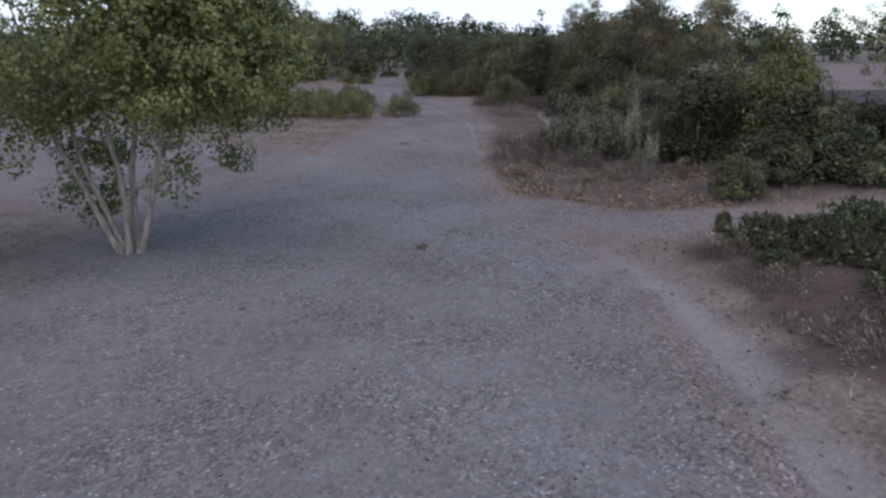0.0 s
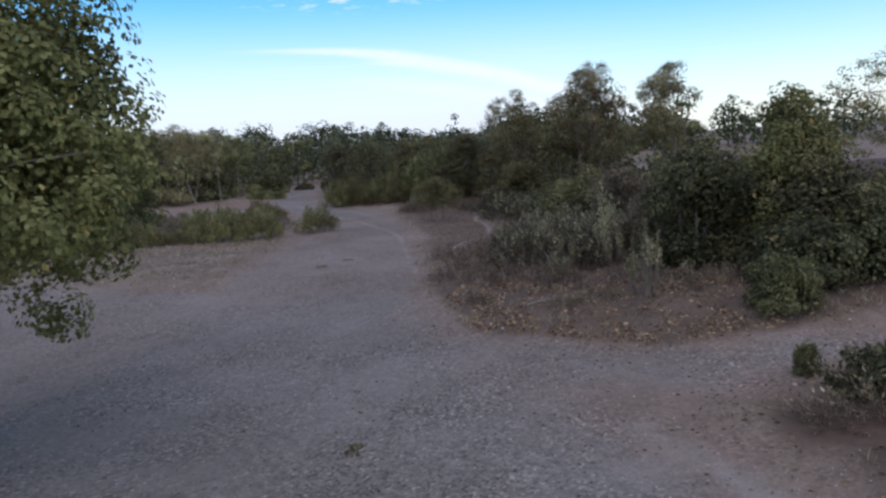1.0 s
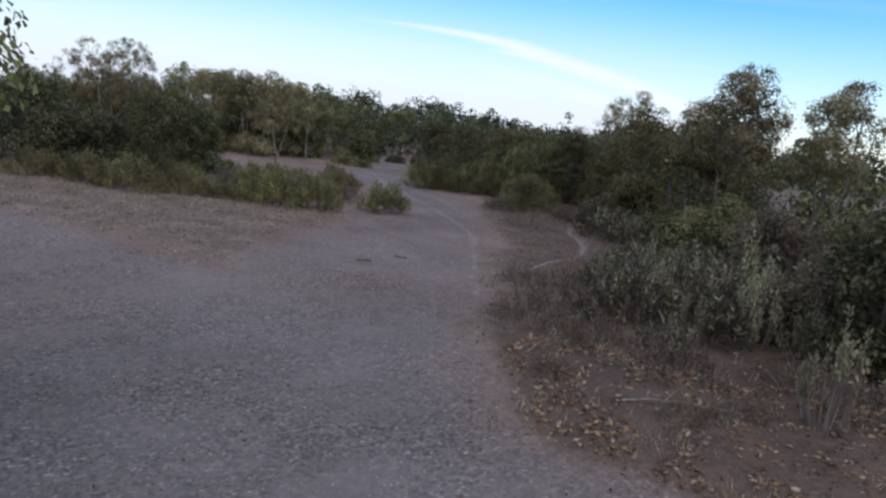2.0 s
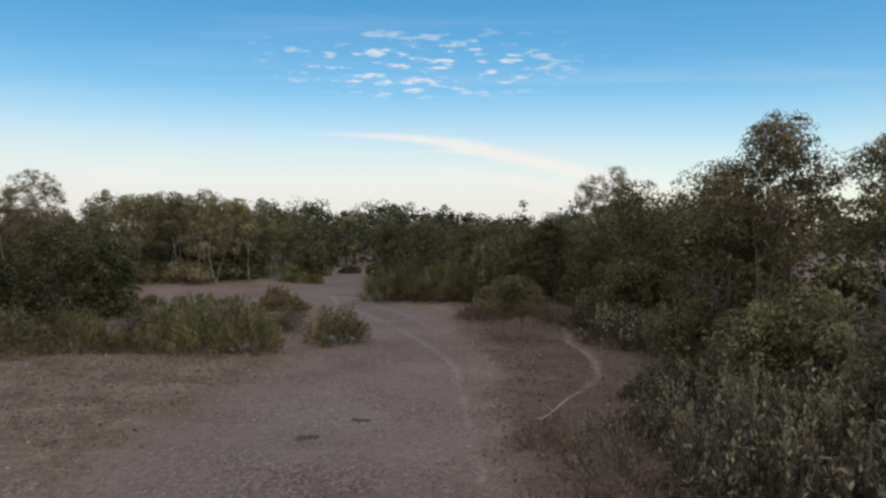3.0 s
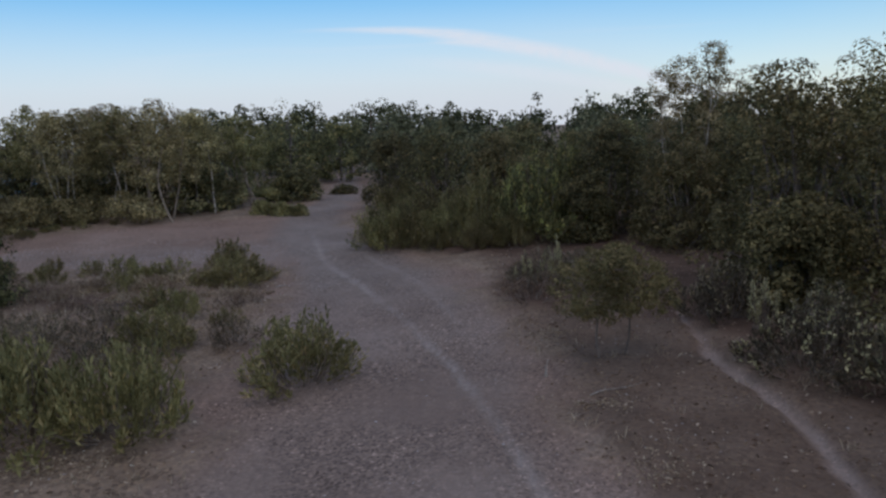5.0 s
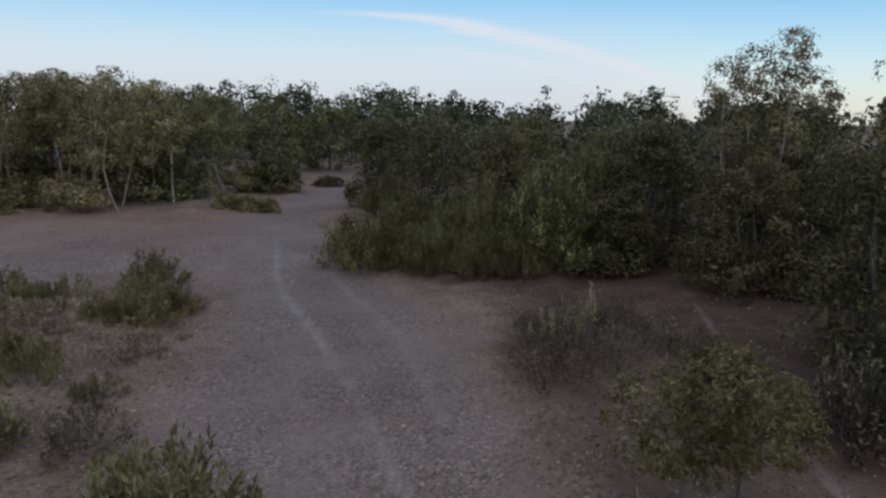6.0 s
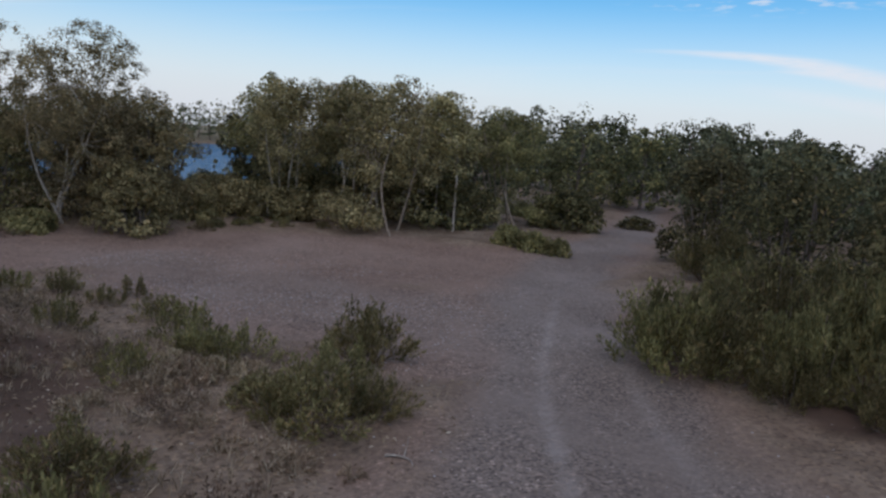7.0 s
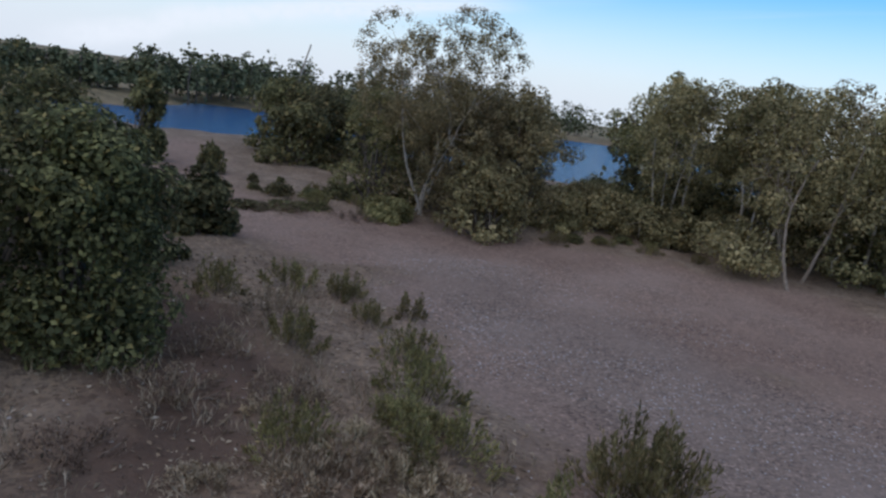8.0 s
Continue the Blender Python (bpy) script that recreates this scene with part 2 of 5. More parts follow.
# dark ground below the hedge: brown soil with the hedge's shade painted in
HEDGE_SOIL_SHADE = ((-0.3, 33.45, 0.5), (0.6, 33.1, 0.7), (1.7, 32.4, 1.1), (3, 31.5, 1.6), (5, 31, 2.0))
BROWN_SOIL = ((-9.6, 30.3, 0.7), (-8.0, 30.2, 0.8), (-7.0, 29.6, 0.7), (-6.0, 29.0, 0.5))
RUT = ((0.3, 17, 0.02), (0.15, 22.4, 0.035), (-0.15, 24, 0.035), (-0.55, 25.7, 0.035), (-1.3, 28.0, 0.04), (-2.1, 30.2, 0.045), (-2.85, 31.9, 0.045), (-3.4, 33.6, 0.045), (-4.2, 37, 0.035))
RUT_FAR = ((-0.4, 27.4, 0.05), (-0.95, 30, 0.08), (-2.0, 32.6, 0.08), (-3.3, 36, 0.05))
EDGE_PATH = ((2.4, -8, 0.28), (2.28, 2, 0.26), (2.26, 4.3, 0.24), (2.24, 5.6, 0.22), (2.18, 6.9, 0.18), (1.95, 7.9, 0.12), (1.6, 9.0, 0.02))


def soft_step(v, a, b):
    t = np.clip((v - a) / (b - a), 0, 1)
    return t * t * (3 - 2 * t)


def masks(x, y):
    rough = 0.42 * wave(x, y, 3.4, 3) + 0.22 * wave(x, y, 1.1, 4)
    bare = np.maximum.reduce([soft_step(near_line(x, y, p) + rough, -0.5, 0.5) for p in (TRAIL, CROSSING, CLEARING, APRON, BACK_PATH, FIELD)])
    fine = 0.05 * wave(x, y, 0.7, 6)
    worn = np.maximum.reduce([soft_step(near_line(x, y, p) + fine * f, -0.08 * f - 0.02, 0.1 * f + 0.02) * k for p, k, f in ((SIDE_PATH, 0.42, 0.6), (RUT, 0.8, 0.6), (EDGE_PATH, 0.75, 1.0), (RUT_FAR, 0.3, 0.6))])
    worn = worn * (0.55 + 0.45 * np.clip(wave(x, y, 2.6, 8) + 0.5, 0, 1))
    bare = np.maximum(bare, soft_step(near_line(x, y, SIDE_PATH) + fine, -0.05, 0.1))
    return bare, worn


def far_shore(y):
    """The lake's far shore: x for each y."""
    return np.interp(y, (-30, 20, 39, 51, 134, 400), (-56, -60, -68, -84, -110, -190))


def lake_side(x, y):
    """Above 0 in the lake, in metres from its shore."""
    near = -40 - x + 9.5 * soft_step(y, 41, 50) + 1.2 * wave(x, y, 26, 21)
    far = x - far_shore(y) + 1.2 * wave(x, y, 30, 22)
    return np.minimum(np.minimum(near, far), np.minimum(y + 30, 150 - y))


def ground_z(x, y):
    x, y = np.asarray(x, float), np.asarray(y, float)
    bare, worn = masks(x, y)
    z = 0.035 * wave(x, y, 6, 31) + 0.012 * wave(x, y, 1.1, 32)
    z = z + (1 - bare) * (0.06 + 0.035 * wave(x, y, 1.7, 33)) - 0.03 * worn
    z = z + 0.045 * np.clip(x, -7, 8) * (1 - soft_step(y, 13, 19)) + 0.14 * soft_step(x, 0.4, 1.9) * soft_step(y, 10.6, 12) * (1 - soft_step(y, 15, 19))
    z = z - 3.0 * soft_step(lake_side(x, y), -8, 3) - 1.0 * soft_step(far_shore(y) - x, -2, 8)
    return z


WATER_Z = -1.75


def axis(lo, hi, *spans):
    """Grid lines: evenly spaced within each span (from, to, step), wider and wider outside."""
    mid = np.concatenate([np.arange(p, q - st / 2, st) for p, q, st in spans] + [[spans[-1][1]]])
    a, b, fine = spans[0][0], spans[-1][1], 0.2
    def out(d):
        s, v, step = [], 0.0, fine
        while v < d:
            step *= 1.16
            v += step
            s.append(min(v, d))
        return np.array(s)
    return np.concatenate([a - out(a - lo)[::-1], mid, b + out(hi - b)])


def grid_mesh(name, xs, ys, zs):
    nx, ny = len(xs), len(ys)
    X, Y = np.meshgrid(xs, ys)
    co = np.stack([X, Y, zs], -1).reshape(-1, 3)
    i = np.arange(nx * ny).reshape(ny, nx)
    quads = np.stack([i[:-1, :-1], i[:-1, 1:], i[1:, 1:], i[1:, :-1]], -1).reshape(-1, 4)
    return quad_mesh(name, co, quads, smooth=True)


def quad_mesh(name, co, quads, smooth=False):
    me = bpy.data.meshes.new(name)
    me.vertices.add(len(co))
    me.vertices.foreach_set("co", np.ascontiguousarray(co, np.float32).ravel())
    k = quads.shape[1]
    me.loops.add(quads.size)
    me.loops.foreach_set("vertex_index", np.ascontiguousarray(quads, np.int32).ravel())
    me.polygons.add(len(quads))
    me.polygons.foreach_set("loop_start", np.arange(0, quads.size, k, dtype=np.int32))
    me.polygons.foreach_set("use_smooth", np.full(len(quads), smooth))
    me.update(calc_edges=True)
    return me


gx = axis(-900, 900, (-15, -6, 0.2), (-6, 3.6, 0.065), (3.6, 8, 0.2))
gy = axis(-300, 1200, (0, 36, 0.165), (36, 46, 0.25))
GX, GY = np.meshgrid(gx, gy)
land = grid_mesh("ground", gx, gy, ground_z(GX, GY))
g_bare, g_worn = masks(GX, GY)
g_bare = g_bare * (1 - 0.9 * soft_step(near_line(GX, GY, HOLLOW) + 0.2 * wave(GX, GY, 1.2, 50), -0.3, 0.3)) * (1 - 0.9 * soft_step(near_line(GX, GY, LITTER) + 0.12 * wave(GX, GY, 0.9, 56), -0.1, 0.15))
# thicket shade on the right is painted in here, together with real brown soil
humus_shade = soft_step(GX + 0.35 * wave(GX, GY, 2.0, 51) + 0.8 - 1.55 * soft_step(GY, 17, 20.5) + 1.5 * soft_step(GY, 25, 28), 1.9, 3.1) * soft_step(GY, 12, 16) * (1 - soft_step(GY, 45, 60)) + 1.0 * soft_step(GX + 0.25 * wave(GX, GY, 1.6, 54), 2.5, 2.95) * (1 - soft_step(GY + 0.2 * wave(GX, GY, 1.1, 57), 8.7, 9.3))
humus_shade = np.maximum(humus_shade, 0.6 * soft_step(GX + 0.3 * wave(GX, GY, 1.3, 58), 0.45, 0.95) * soft_step(GY, 12.5, 14) * (1 - soft_step(GY, 29, 31)))
for row, deep, soft in ((BROWN_SOIL, 0.9, 0.8), (HEDGE_SOIL_SHADE, 1.0, 0.8), (HOLLOW, 1.0, 0.9), (BUSH_FOOT, 1.0, 0.8), (LITTER, 0.75, 0.3)):
    humus_shade = np.maximum(humus_shade, deep * soft_step(near_line(GX, GY, row) + 0.3 * soft * wave(GX, GY, 1.5, 55), -0.4 * soft, 0.6 * soft))
track = soft_step(near_line(GX, GY, TRAIL) + 0.2 * wave(GX, GY, 2.6, 52), -0.1, np.where(GY < 14, 1.5, 0.7)) * (1 - 0.2 * soft_step(GY + 1.5 * wave(GX, GY, 5, 53), 13, 19)) * (1 - 0.4 * soft_step(GY, 13, 17.5) * (1 - soft_step(GY, 27, 32)))
track = np.maximum(track, 0.42 * soft_step(near_line(GX, GY, APRON) + 0.4 * wave(GX, GY, 1.8, 59), -0.4, 1.6))
track = np.maximum(track, 0.7 * soft_step(near_line(GX, GY, CROSSING) + 0.2 * wave(GX, GY, 1.8, 59), 0.0, 0.7))
for key, val in (("bare", g_bare), ("worn", g_worn), ("humus_shade", humus_shade), ("track", track), ("straw", soft_step(far_shore(GY) - GX, -6, 0))):
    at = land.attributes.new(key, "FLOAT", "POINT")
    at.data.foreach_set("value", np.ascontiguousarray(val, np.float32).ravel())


def ground_material():
    m, n, l = material("dry_dirt")
    b = n["Principled BSDF"]
    pos = n.new("ShaderNodeNewGeometry").outputs["Position"]

    def noise_at(scale, detail=4, rough=0.6):
        k = n.new("ShaderNodeTexNoise")
        k.inputs["Scale"].default_value, k.inputs["Detail"].default_value, k.inputs["Roughness"].default_value = scale, detail, rough
        l.new(pos, k.inputs["Vector"])
        return k.outputs["Fac"]

    def attr(name):
        k = n.new("ShaderNodeAttribute")
        k.attribute_name = name
        return k.outputs["Fac"]

    def blend(fac, a, c, kind="MIX"):
        k = n.new("ShaderNodeMix")
        k.data_type, k.blend_type = "RGBA", kind
        for sock, v in ((k.inputs[0], fac), (k.inputs[6], a), (k.inputs[7], c)):
            if isinstance(v, (int, float)):
                sock.default_value = v
            elif isinstance(v, tuple):
                sock.default_value = (*v, 1)
            else:
                l.new(v, sock)
        return k.outputs[2]

    def colours(src, *stops):
        k = ramp(n, stops)
        l.new(src, k.inputs[0])
        return k.outputs[0]

    broad = noise_at(0.35, 5)
    fine = noise_at(9, 6, 0.7)
    bare = blend(attr("track"), colours(broad, (0.3, (.232, .158, .12)), (0.5, (.278, .195, .15)), (0.72, (.312, .23, .184))),
                 colours(broad, (0.3, (.202, .168, .142)), (0.5, (.242, .204, .174)), (0.72, (.282, .241, .209))))
    bare = blend(0.55, bare, colours(fine, (0.3, (.5, .5, .5)), (0.7, (1, 1, 1))), "MULTIPLY")
    # loose stones of a few centimetres show as pale and dark specks
    vor = n.new("ShaderNodeTexVoronoi")
    vor.inputs["Scale"].default_value = 38
    l.new(pos, vor.inputs["Vector"])
    chip = colours(vor.outputs["Color"], (0.0, (.36, .35, .35)), (0.45, (.8, .8, .8)), (0.8, (1.12, 1.1, 1.08)), (1.0, (2.0, 1.98, 1.95)))
    where = colours(noise_at(0.8, 3), (0.35, (0.25, 0.25, 0.25)), (0.6, (1, 1, 1)))
    bare = blend(where, bare, blend(1.0, bare, chip, "MULTIPLY"))
    worn = colours(fine, (0.3, (.29, .25, .22)), (0.7, (.36, .32, .285)))
    bare = blend(attr("worn"), bare, worn)
    duff = colours(noise_at(1.1, 6, 0.7), (0.3, (.132, .093, .064)), (0.5, (.2, .15, .108)), (0.72, (.285, .224, .168)))
    vor2 = n.new("ShaderNodeTexVoronoi")
    vor2.inputs["Scale"].default_value = 26
    l.new(pos, vor2.inputs["Vector"])
    bits = colours(vor2.outputs["Color"], (0.1, (.45, .42, .4)), (0.5, (.95, .95, .95)), (0.85, (1.2, 1.15, 1.05)), (1.0, (1.8, 1.75, 1.6)))
    duff = blend(0.8, duff, blend(1.0, duff, bits, "MULTIPLY"))
    # colour of the dark soil, also laid where thicket and hedge shade falls
    soil_shade = colours(noise_at(1.6, 5), (0.3, (.062, .041, .03)), (0.7, (.125, .081, .058)))
    duff = blend(attr("humus_shade"), duff, soil_shade)
    colour = blend(attr("bare"), duff, bare)
    straw = colours(noise_at(0.5, 5), (0.35, (.11, .09, .05)), (0.6, (.24, .19, .11)))
    colour = blend(attr("straw"), colour, straw)
    l.new(colour, b.inputs["Base Color"])
    b.inputs["Roughness"].default_value = 0.95
    b.inputs["Specular IOR Level"].default_value = 0.15
    bump = n.new("ShaderNodeBump")
    bump.inputs["Strength"].default_value, bump.inputs["Distance"].default_value = 0.7, 0.03
    l.new(fine, bump.inputs["Height"])
    bump2 = n.new("ShaderNodeBump")
    bump2.inputs["Strength"].default_value, bump2.inputs["Distance"].default_value = 0.5, 0.012
    l.new(vor.outputs["Distance"], bump2.inputs["Height"])
    l.new(bump.outputs[0], bump2.inputs["Normal"])
    l.new(bump2.outputs[0], b.inputs["Normal"])
    return m


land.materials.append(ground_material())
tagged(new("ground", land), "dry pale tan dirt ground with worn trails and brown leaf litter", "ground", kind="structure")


def water_material():
    m, n, l = material("lake_water")
    b = n["Principled BSDF"]
    b.inputs["Base Color"].default_value = (.02, .085, .2, 1)
    b.inputs["Roughness"].default_value = 0.25
    b.inputs["IOR"].default_value = 1.33
    k = n.new("ShaderNodeTexNoise")
    mp = n.new("ShaderNodeMapping")
    mp.inputs["Scale"].default_value = (1.6, 0.7, 1)
    l.new(n.new("ShaderNodeNewGeometry").outputs["Position"], mp.inputs[0])
    l.new(mp.outputs[0], k.inputs["Vector"])
    k.inputs["Scale"].default_value, k.inputs["Detail"].default_value = 1.4, 4
    bump = n.new("ShaderNodeBump")
    bump.inputs["Strength"].default_value, bump.inputs["Distance"].default_value = 1.0, 1.6
    l.new(k.outputs["Fac"], bump.inputs["Height"])
    l.new(bump.outputs[0], b.inputs["Normal"])
    return m


wx, wy = np.linspace(-134, -32, 30), np.linspace(-32, 154, 40)
water = grid_mesh("water", wx, wy, np.full((40, 30), WATER_Z))
water.materials.append(water_material())
tagged(new("water", water), "blue lake water rippled by wind beyond the trees", "water", kind="structure")


# ---- plants ----
def thing(name, x, y, label, category, group="", z=None, turn=0.0):
    e = new(name)
    e.empty_display_size = 0.2
    e.matrix_world = pose(x, y, float(ground_z(x, y)) - 0.02 if z is None else z, 0, 0, turn)
    return tagged(e, label, category, group)


def part(name, me, mat_, parent, label=""):
    me.materials.append(mat_)
    ob = new(name, me)
    ob.parent = parent
    return tagged(ob, label)


def unit(v):
    return v / np.maximum(np.linalg.norm(v, axis=-1, keepdims=True), 1e-9)


def leaf_mesh(name, at, way, size, wide, rng, face=None, loose=0.5):
    """One folded four-cornered leaf at each place: at (n, 3), way (n, 3) along the leaf, size (n,). face: the way its upper side looks, more or less."""
    n = len(at)
    way = unit(way)
    turned = unit(rng.normal(size=(n, 3)))
    if face is not None:
        turned = unit(unit(face) + loose * turned)
    side = unit(np.cross(way, turned))
    face = np.cross(side, way)
    s = size[:, None]
    co = np.stack([at, at + s * (0.5 * way + 0.5 * wide * side + 0.09 * face), at + s * way, at + s * (0.5 * way - 0.5 * wide * side + 0.09 * face)], 1)
    return quad_mesh(name, co.reshape(-1, 3), np.arange(4 * n).reshape(n, 4))


def tube_mesh(name, strands, sides=6):
    """Tapered round stems: strands of (points (k, 3), radii (k,))."""
    co, quads, base = [], [], 0
    ang = np.arange(sides) * 2 * np.pi / sides
    for pts, rad in strands:
        pts, rad = np.asarray(pts, float), np.asarray(rad, float)
        along = unit(np.gradient(pts, axis=0))
        ref = np.where(np.abs(along[:, 2:3]) > 0.9, (1.0, 0, 0), (0, 0, 1.0))
        u = unit(np.cross(along, ref))
        v = np.cross(along, u)
        ring = pts[:, None] + rad[:, None, None] * (np.cos(ang)[None, :, None] * u[:, None] + np.sin(ang)[None, :, None] * v[:, None])
        k = len(pts)
        i = base + np.arange(k * sides).reshape(k, sides)
        j = np.roll(i, -1, 1)
        quads.append(np.stack([i[:-1], j[:-1], j[1:], i[1:]], -1).reshape(-1, 4))
        co.append(ring.reshape(-1, 3))
        base += k * sides
    return quad_mesh(name, np.concatenate(co), np.concatenate(quads), smooth=True)


def bow(a, b, rng, sag=0.15, k=6, lift=0.0):
    """A bent line from a to b."""
    a, b = np.asarray(a, float), np.asarray(b, float)
    t = np.linspace(0, 1, k)[:, None]
    d = np.linalg.norm(b - a)
    off = rng.normal(size=3) * sag * d
    off[2] = lift * d
    wob = np.cumsum(rng.normal(size=(k, 3)) * 0.03 * d, 0) * t * (1 - t)
    return a + (b - a) * t + off * (4 * t * (1 - t)) * 0.5 + wob


def brush_plant(name, label, group, r, h, rng, leaf, shoots=110, per=34, size=0.05, wide=0.42, spiky=0.3, category="bush", bare_foot=0.0, tips=None):
    """A low shrub of many upright leafy shoots, built round the origin."""
    plant = thing(name, 0, 0, label, category, group, z=0.0)
    heads = max(5, shoots // 6)
    ah, qh = np.arange(heads) * 2.4 + rng.normal(size=heads) * 0.3, np.sqrt((np.arange(heads) + rng.uniform(0.2, 0.8, heads)) / heads)
    high = rng.uniform(0.68, 1.05, heads)
    of = np.arange(shoots) % heads
    sx, sy = (np.cos(ah) * qh)[of] + rng.normal(size=shoots) * 0.12, (np.sin(ah) * qh)[of] + rng.normal(size=shoots) * 0.12
    a, q = np.arctan2(sy, sx), np.minimum(np.hypot(sx, sy), 1.08)
    lump = 1 + 0.22 * np.sin(a * 2 + rng.uniform(0, 6)) + 0.14 * np.sin(a * 3 + rng.uniform(0, 6))
    foot = np.stack([np.cos(a) * q * r * 0.45, np.sin(a) * q * r * 0.45, np.zeros(shoots)], 1)
    rise = h * (np.sqrt(np.maximum(0.08, 1 - 0.9 * np.minimum(q, 1) ** 2)) * rng.uniform(0.72, 1.0, shoots) + spiky * rng.uniform(0, 1, shoots) ** 3 * 0.6)
    rise = rise * high[of]
    tip = np.stack([np.cos(a) * q * r * lump, np.sin(a) * q * r * lump, rise], 1)
    mid = (foot + tip) / 2 + np.stack([np.cos(a) * q * r * 0.16, np.sin(a) * q * r * 0.16, -0.04 * h + 0 * a], 1)
    t = rng.uniform(0.22 + bare_foot, 1.0, (shoots, per)) ** 0.8
    t = t[..., None]
    at = foot[:, None] * (1 - t) ** 2 + 2 * mid[:, None] * t * (1 - t) + tip[:, None] * t ** 2
    along = unit(2 * (1 - t) * (mid - foot)[:, None] + 2 * t * (tip - mid)[:, None])
    out = rng.normal(size=at.shape)
    fuzz = unit(out) * rng.uniform(0.3, 1, (shoots, per, 1)) * 0.045 * (r + h) * (1.15 - 0.8 * t)
    way = along * 1.1 + out * 0.6 + np.array([0, 0, 0.45])
    at = (at + fuzz).reshape(-1, 3)
    at[:, 2] = np.maximum(at[:, 2], 0.0)
    part("foliage", leaf_mesh("foliage", at, way.reshape(-1, 3), rng.uniform(0.6, 1.25, len(at)) * size, wide, rng, at / (r, r, h) * 0.6 + unit(fuzz).reshape(-1, 3) * 0.7 + (0, 0, 0.3), 0.35), leaf, plant)
    if tips is not None:
        up = unit(tip - mid)[:, None] + 0.7 * rng.normal(size=(shoots, 5, 3))
        ends = tip[:, None] - unit(tip - mid)[:, None] * rng.uniform(0, 0.16, (shoots, 5, 1)) * h
        keep = rng.uniform(size=shoots) < 0.6
        up, ends = up[keep].reshape(-1, 3), ends[keep].reshape(-1, 3)
        part("young_leaf_spray", leaf_mesh("young_leaf_spray", ends, up, rng.uniform(0.8, 1.3, len(ends)) * size, wide, rng, ends / (r, r, h) + (0, 0, 0.4), 0.4), tips, plant, "paler young leaves at the shoot tips")["kind"] = "stuff"
    pick = rng.permutation(shoots)[:24]
    strands = []
    for k, i in enumerate(pick):
        s = np.linspace(0, 0.9, 5)[:, None]
        strands.append((foot[i] * (1 - s) ** 2 + 2 * mid[i] * s * (1 - s) + tip[i] * s ** 2, np.linspace(0.011, 0.004, 5) * (r + h) / 1.6))
        if k < 5:
            part("stem", tube_mesh("stem", [(strands.pop()[0], np.linspace(0.016, 0.005, 5) * (r + h) / 1.6)], 5), TWIG, plant)
    tagged(part("twig_spray", tube_mesh("twig_spray", strands, 4), TWIG, plant), kind="stuff")
    return plant


def mound_plant(name, label, group, r, h, rng, leaf, leaves=3400, size=0.05, wide=0.52, clump=0.1, count=15, category="bush"):
    """A low shrub of rounded leafy heads, built round the origin."""
    plant = thing(name, 0, 0, label, category, group, z=0.0)
    lobes = lobes_in(r, h, rng, count, 0.0, clump)
    lobes += [(math.cos(a) * r * 0.65, math.sin(a) * r * 0.65, h * 0.16, r * 0.3, r * 0.3, h * 0.17) for a in np.arange(7) * 0.9]
    at, way, s, face = clumped(lobes, leaves, size, clump, rng, -0.5, 0.02, 42, 0.5)
    at2, out2 = crown_points(lobes, leaves // 4, rng, 0.1, 0.05, 0.85)
    part("foliage", leaf_mesh("foliage", np.concatenate([at, at2]), np.concatenate([way, rng.normal(size=out2.shape)]), np.concatenate([s, np.full(len(at2), size * 2.2)]), wide, rng, np.concatenate([face, out2 + (0, 0, 0.3)]), 0.45), leaf, plant)
    for lob in lobes[1:11]:
        part("stem", tube_mesh("stem", [(bow((rng.normal() * 0.05, rng.normal() * 0.05, -0.03), lob[:3], rng, 0.12, 5), np.linspace(0.014, 0.005, 5) * (r + h) / 1.6)], 5), TWIG, plant)
    return plant


def put(plant, rows, group_label=None):
    """Copies of a plant: rows of x, y, radius scale, height scale."""
    for k, (x, y, s, sz) in enumerate(rows):
        m = pose(x, y, float(ground_z(x, y)) - 0.03, 0, 0, (x * 97 + y * 57) % 360) @ Matrix.Diagonal((s, s, sz, 1))
        if k == 0:
            plant.matrix_world = m
        else:
            copy_thing(plant, m)


def crown_points(lobes, n, rng, shell=0.6, floor=0.05, rim=1.0):
    """Places in a crown of lobes (x, y, z, rx, ry, rz), and the way out there."""
    lobes = np.asarray(lobes, float)
    vol = (lobes[:, 3] * lobes[:, 4] * lobes[:, 5]) ** (2 / 3)
    which = rng.choice(len(lobes), n, p=vol / vol.sum())
    d = unit(rng.normal(size=(n, 3)))
    rad = (shell + (1 - shell) * rng.uniform(0, 1, n) ** (1 / 3)) * rim
    at = lobes[which, :3] + d * rad[:, None] * lobes[which, 3:]
    at[:, 2] = np.maximum(at[:, 2], floor + 0.1 * rng.uniform(size=n))
    return at, d


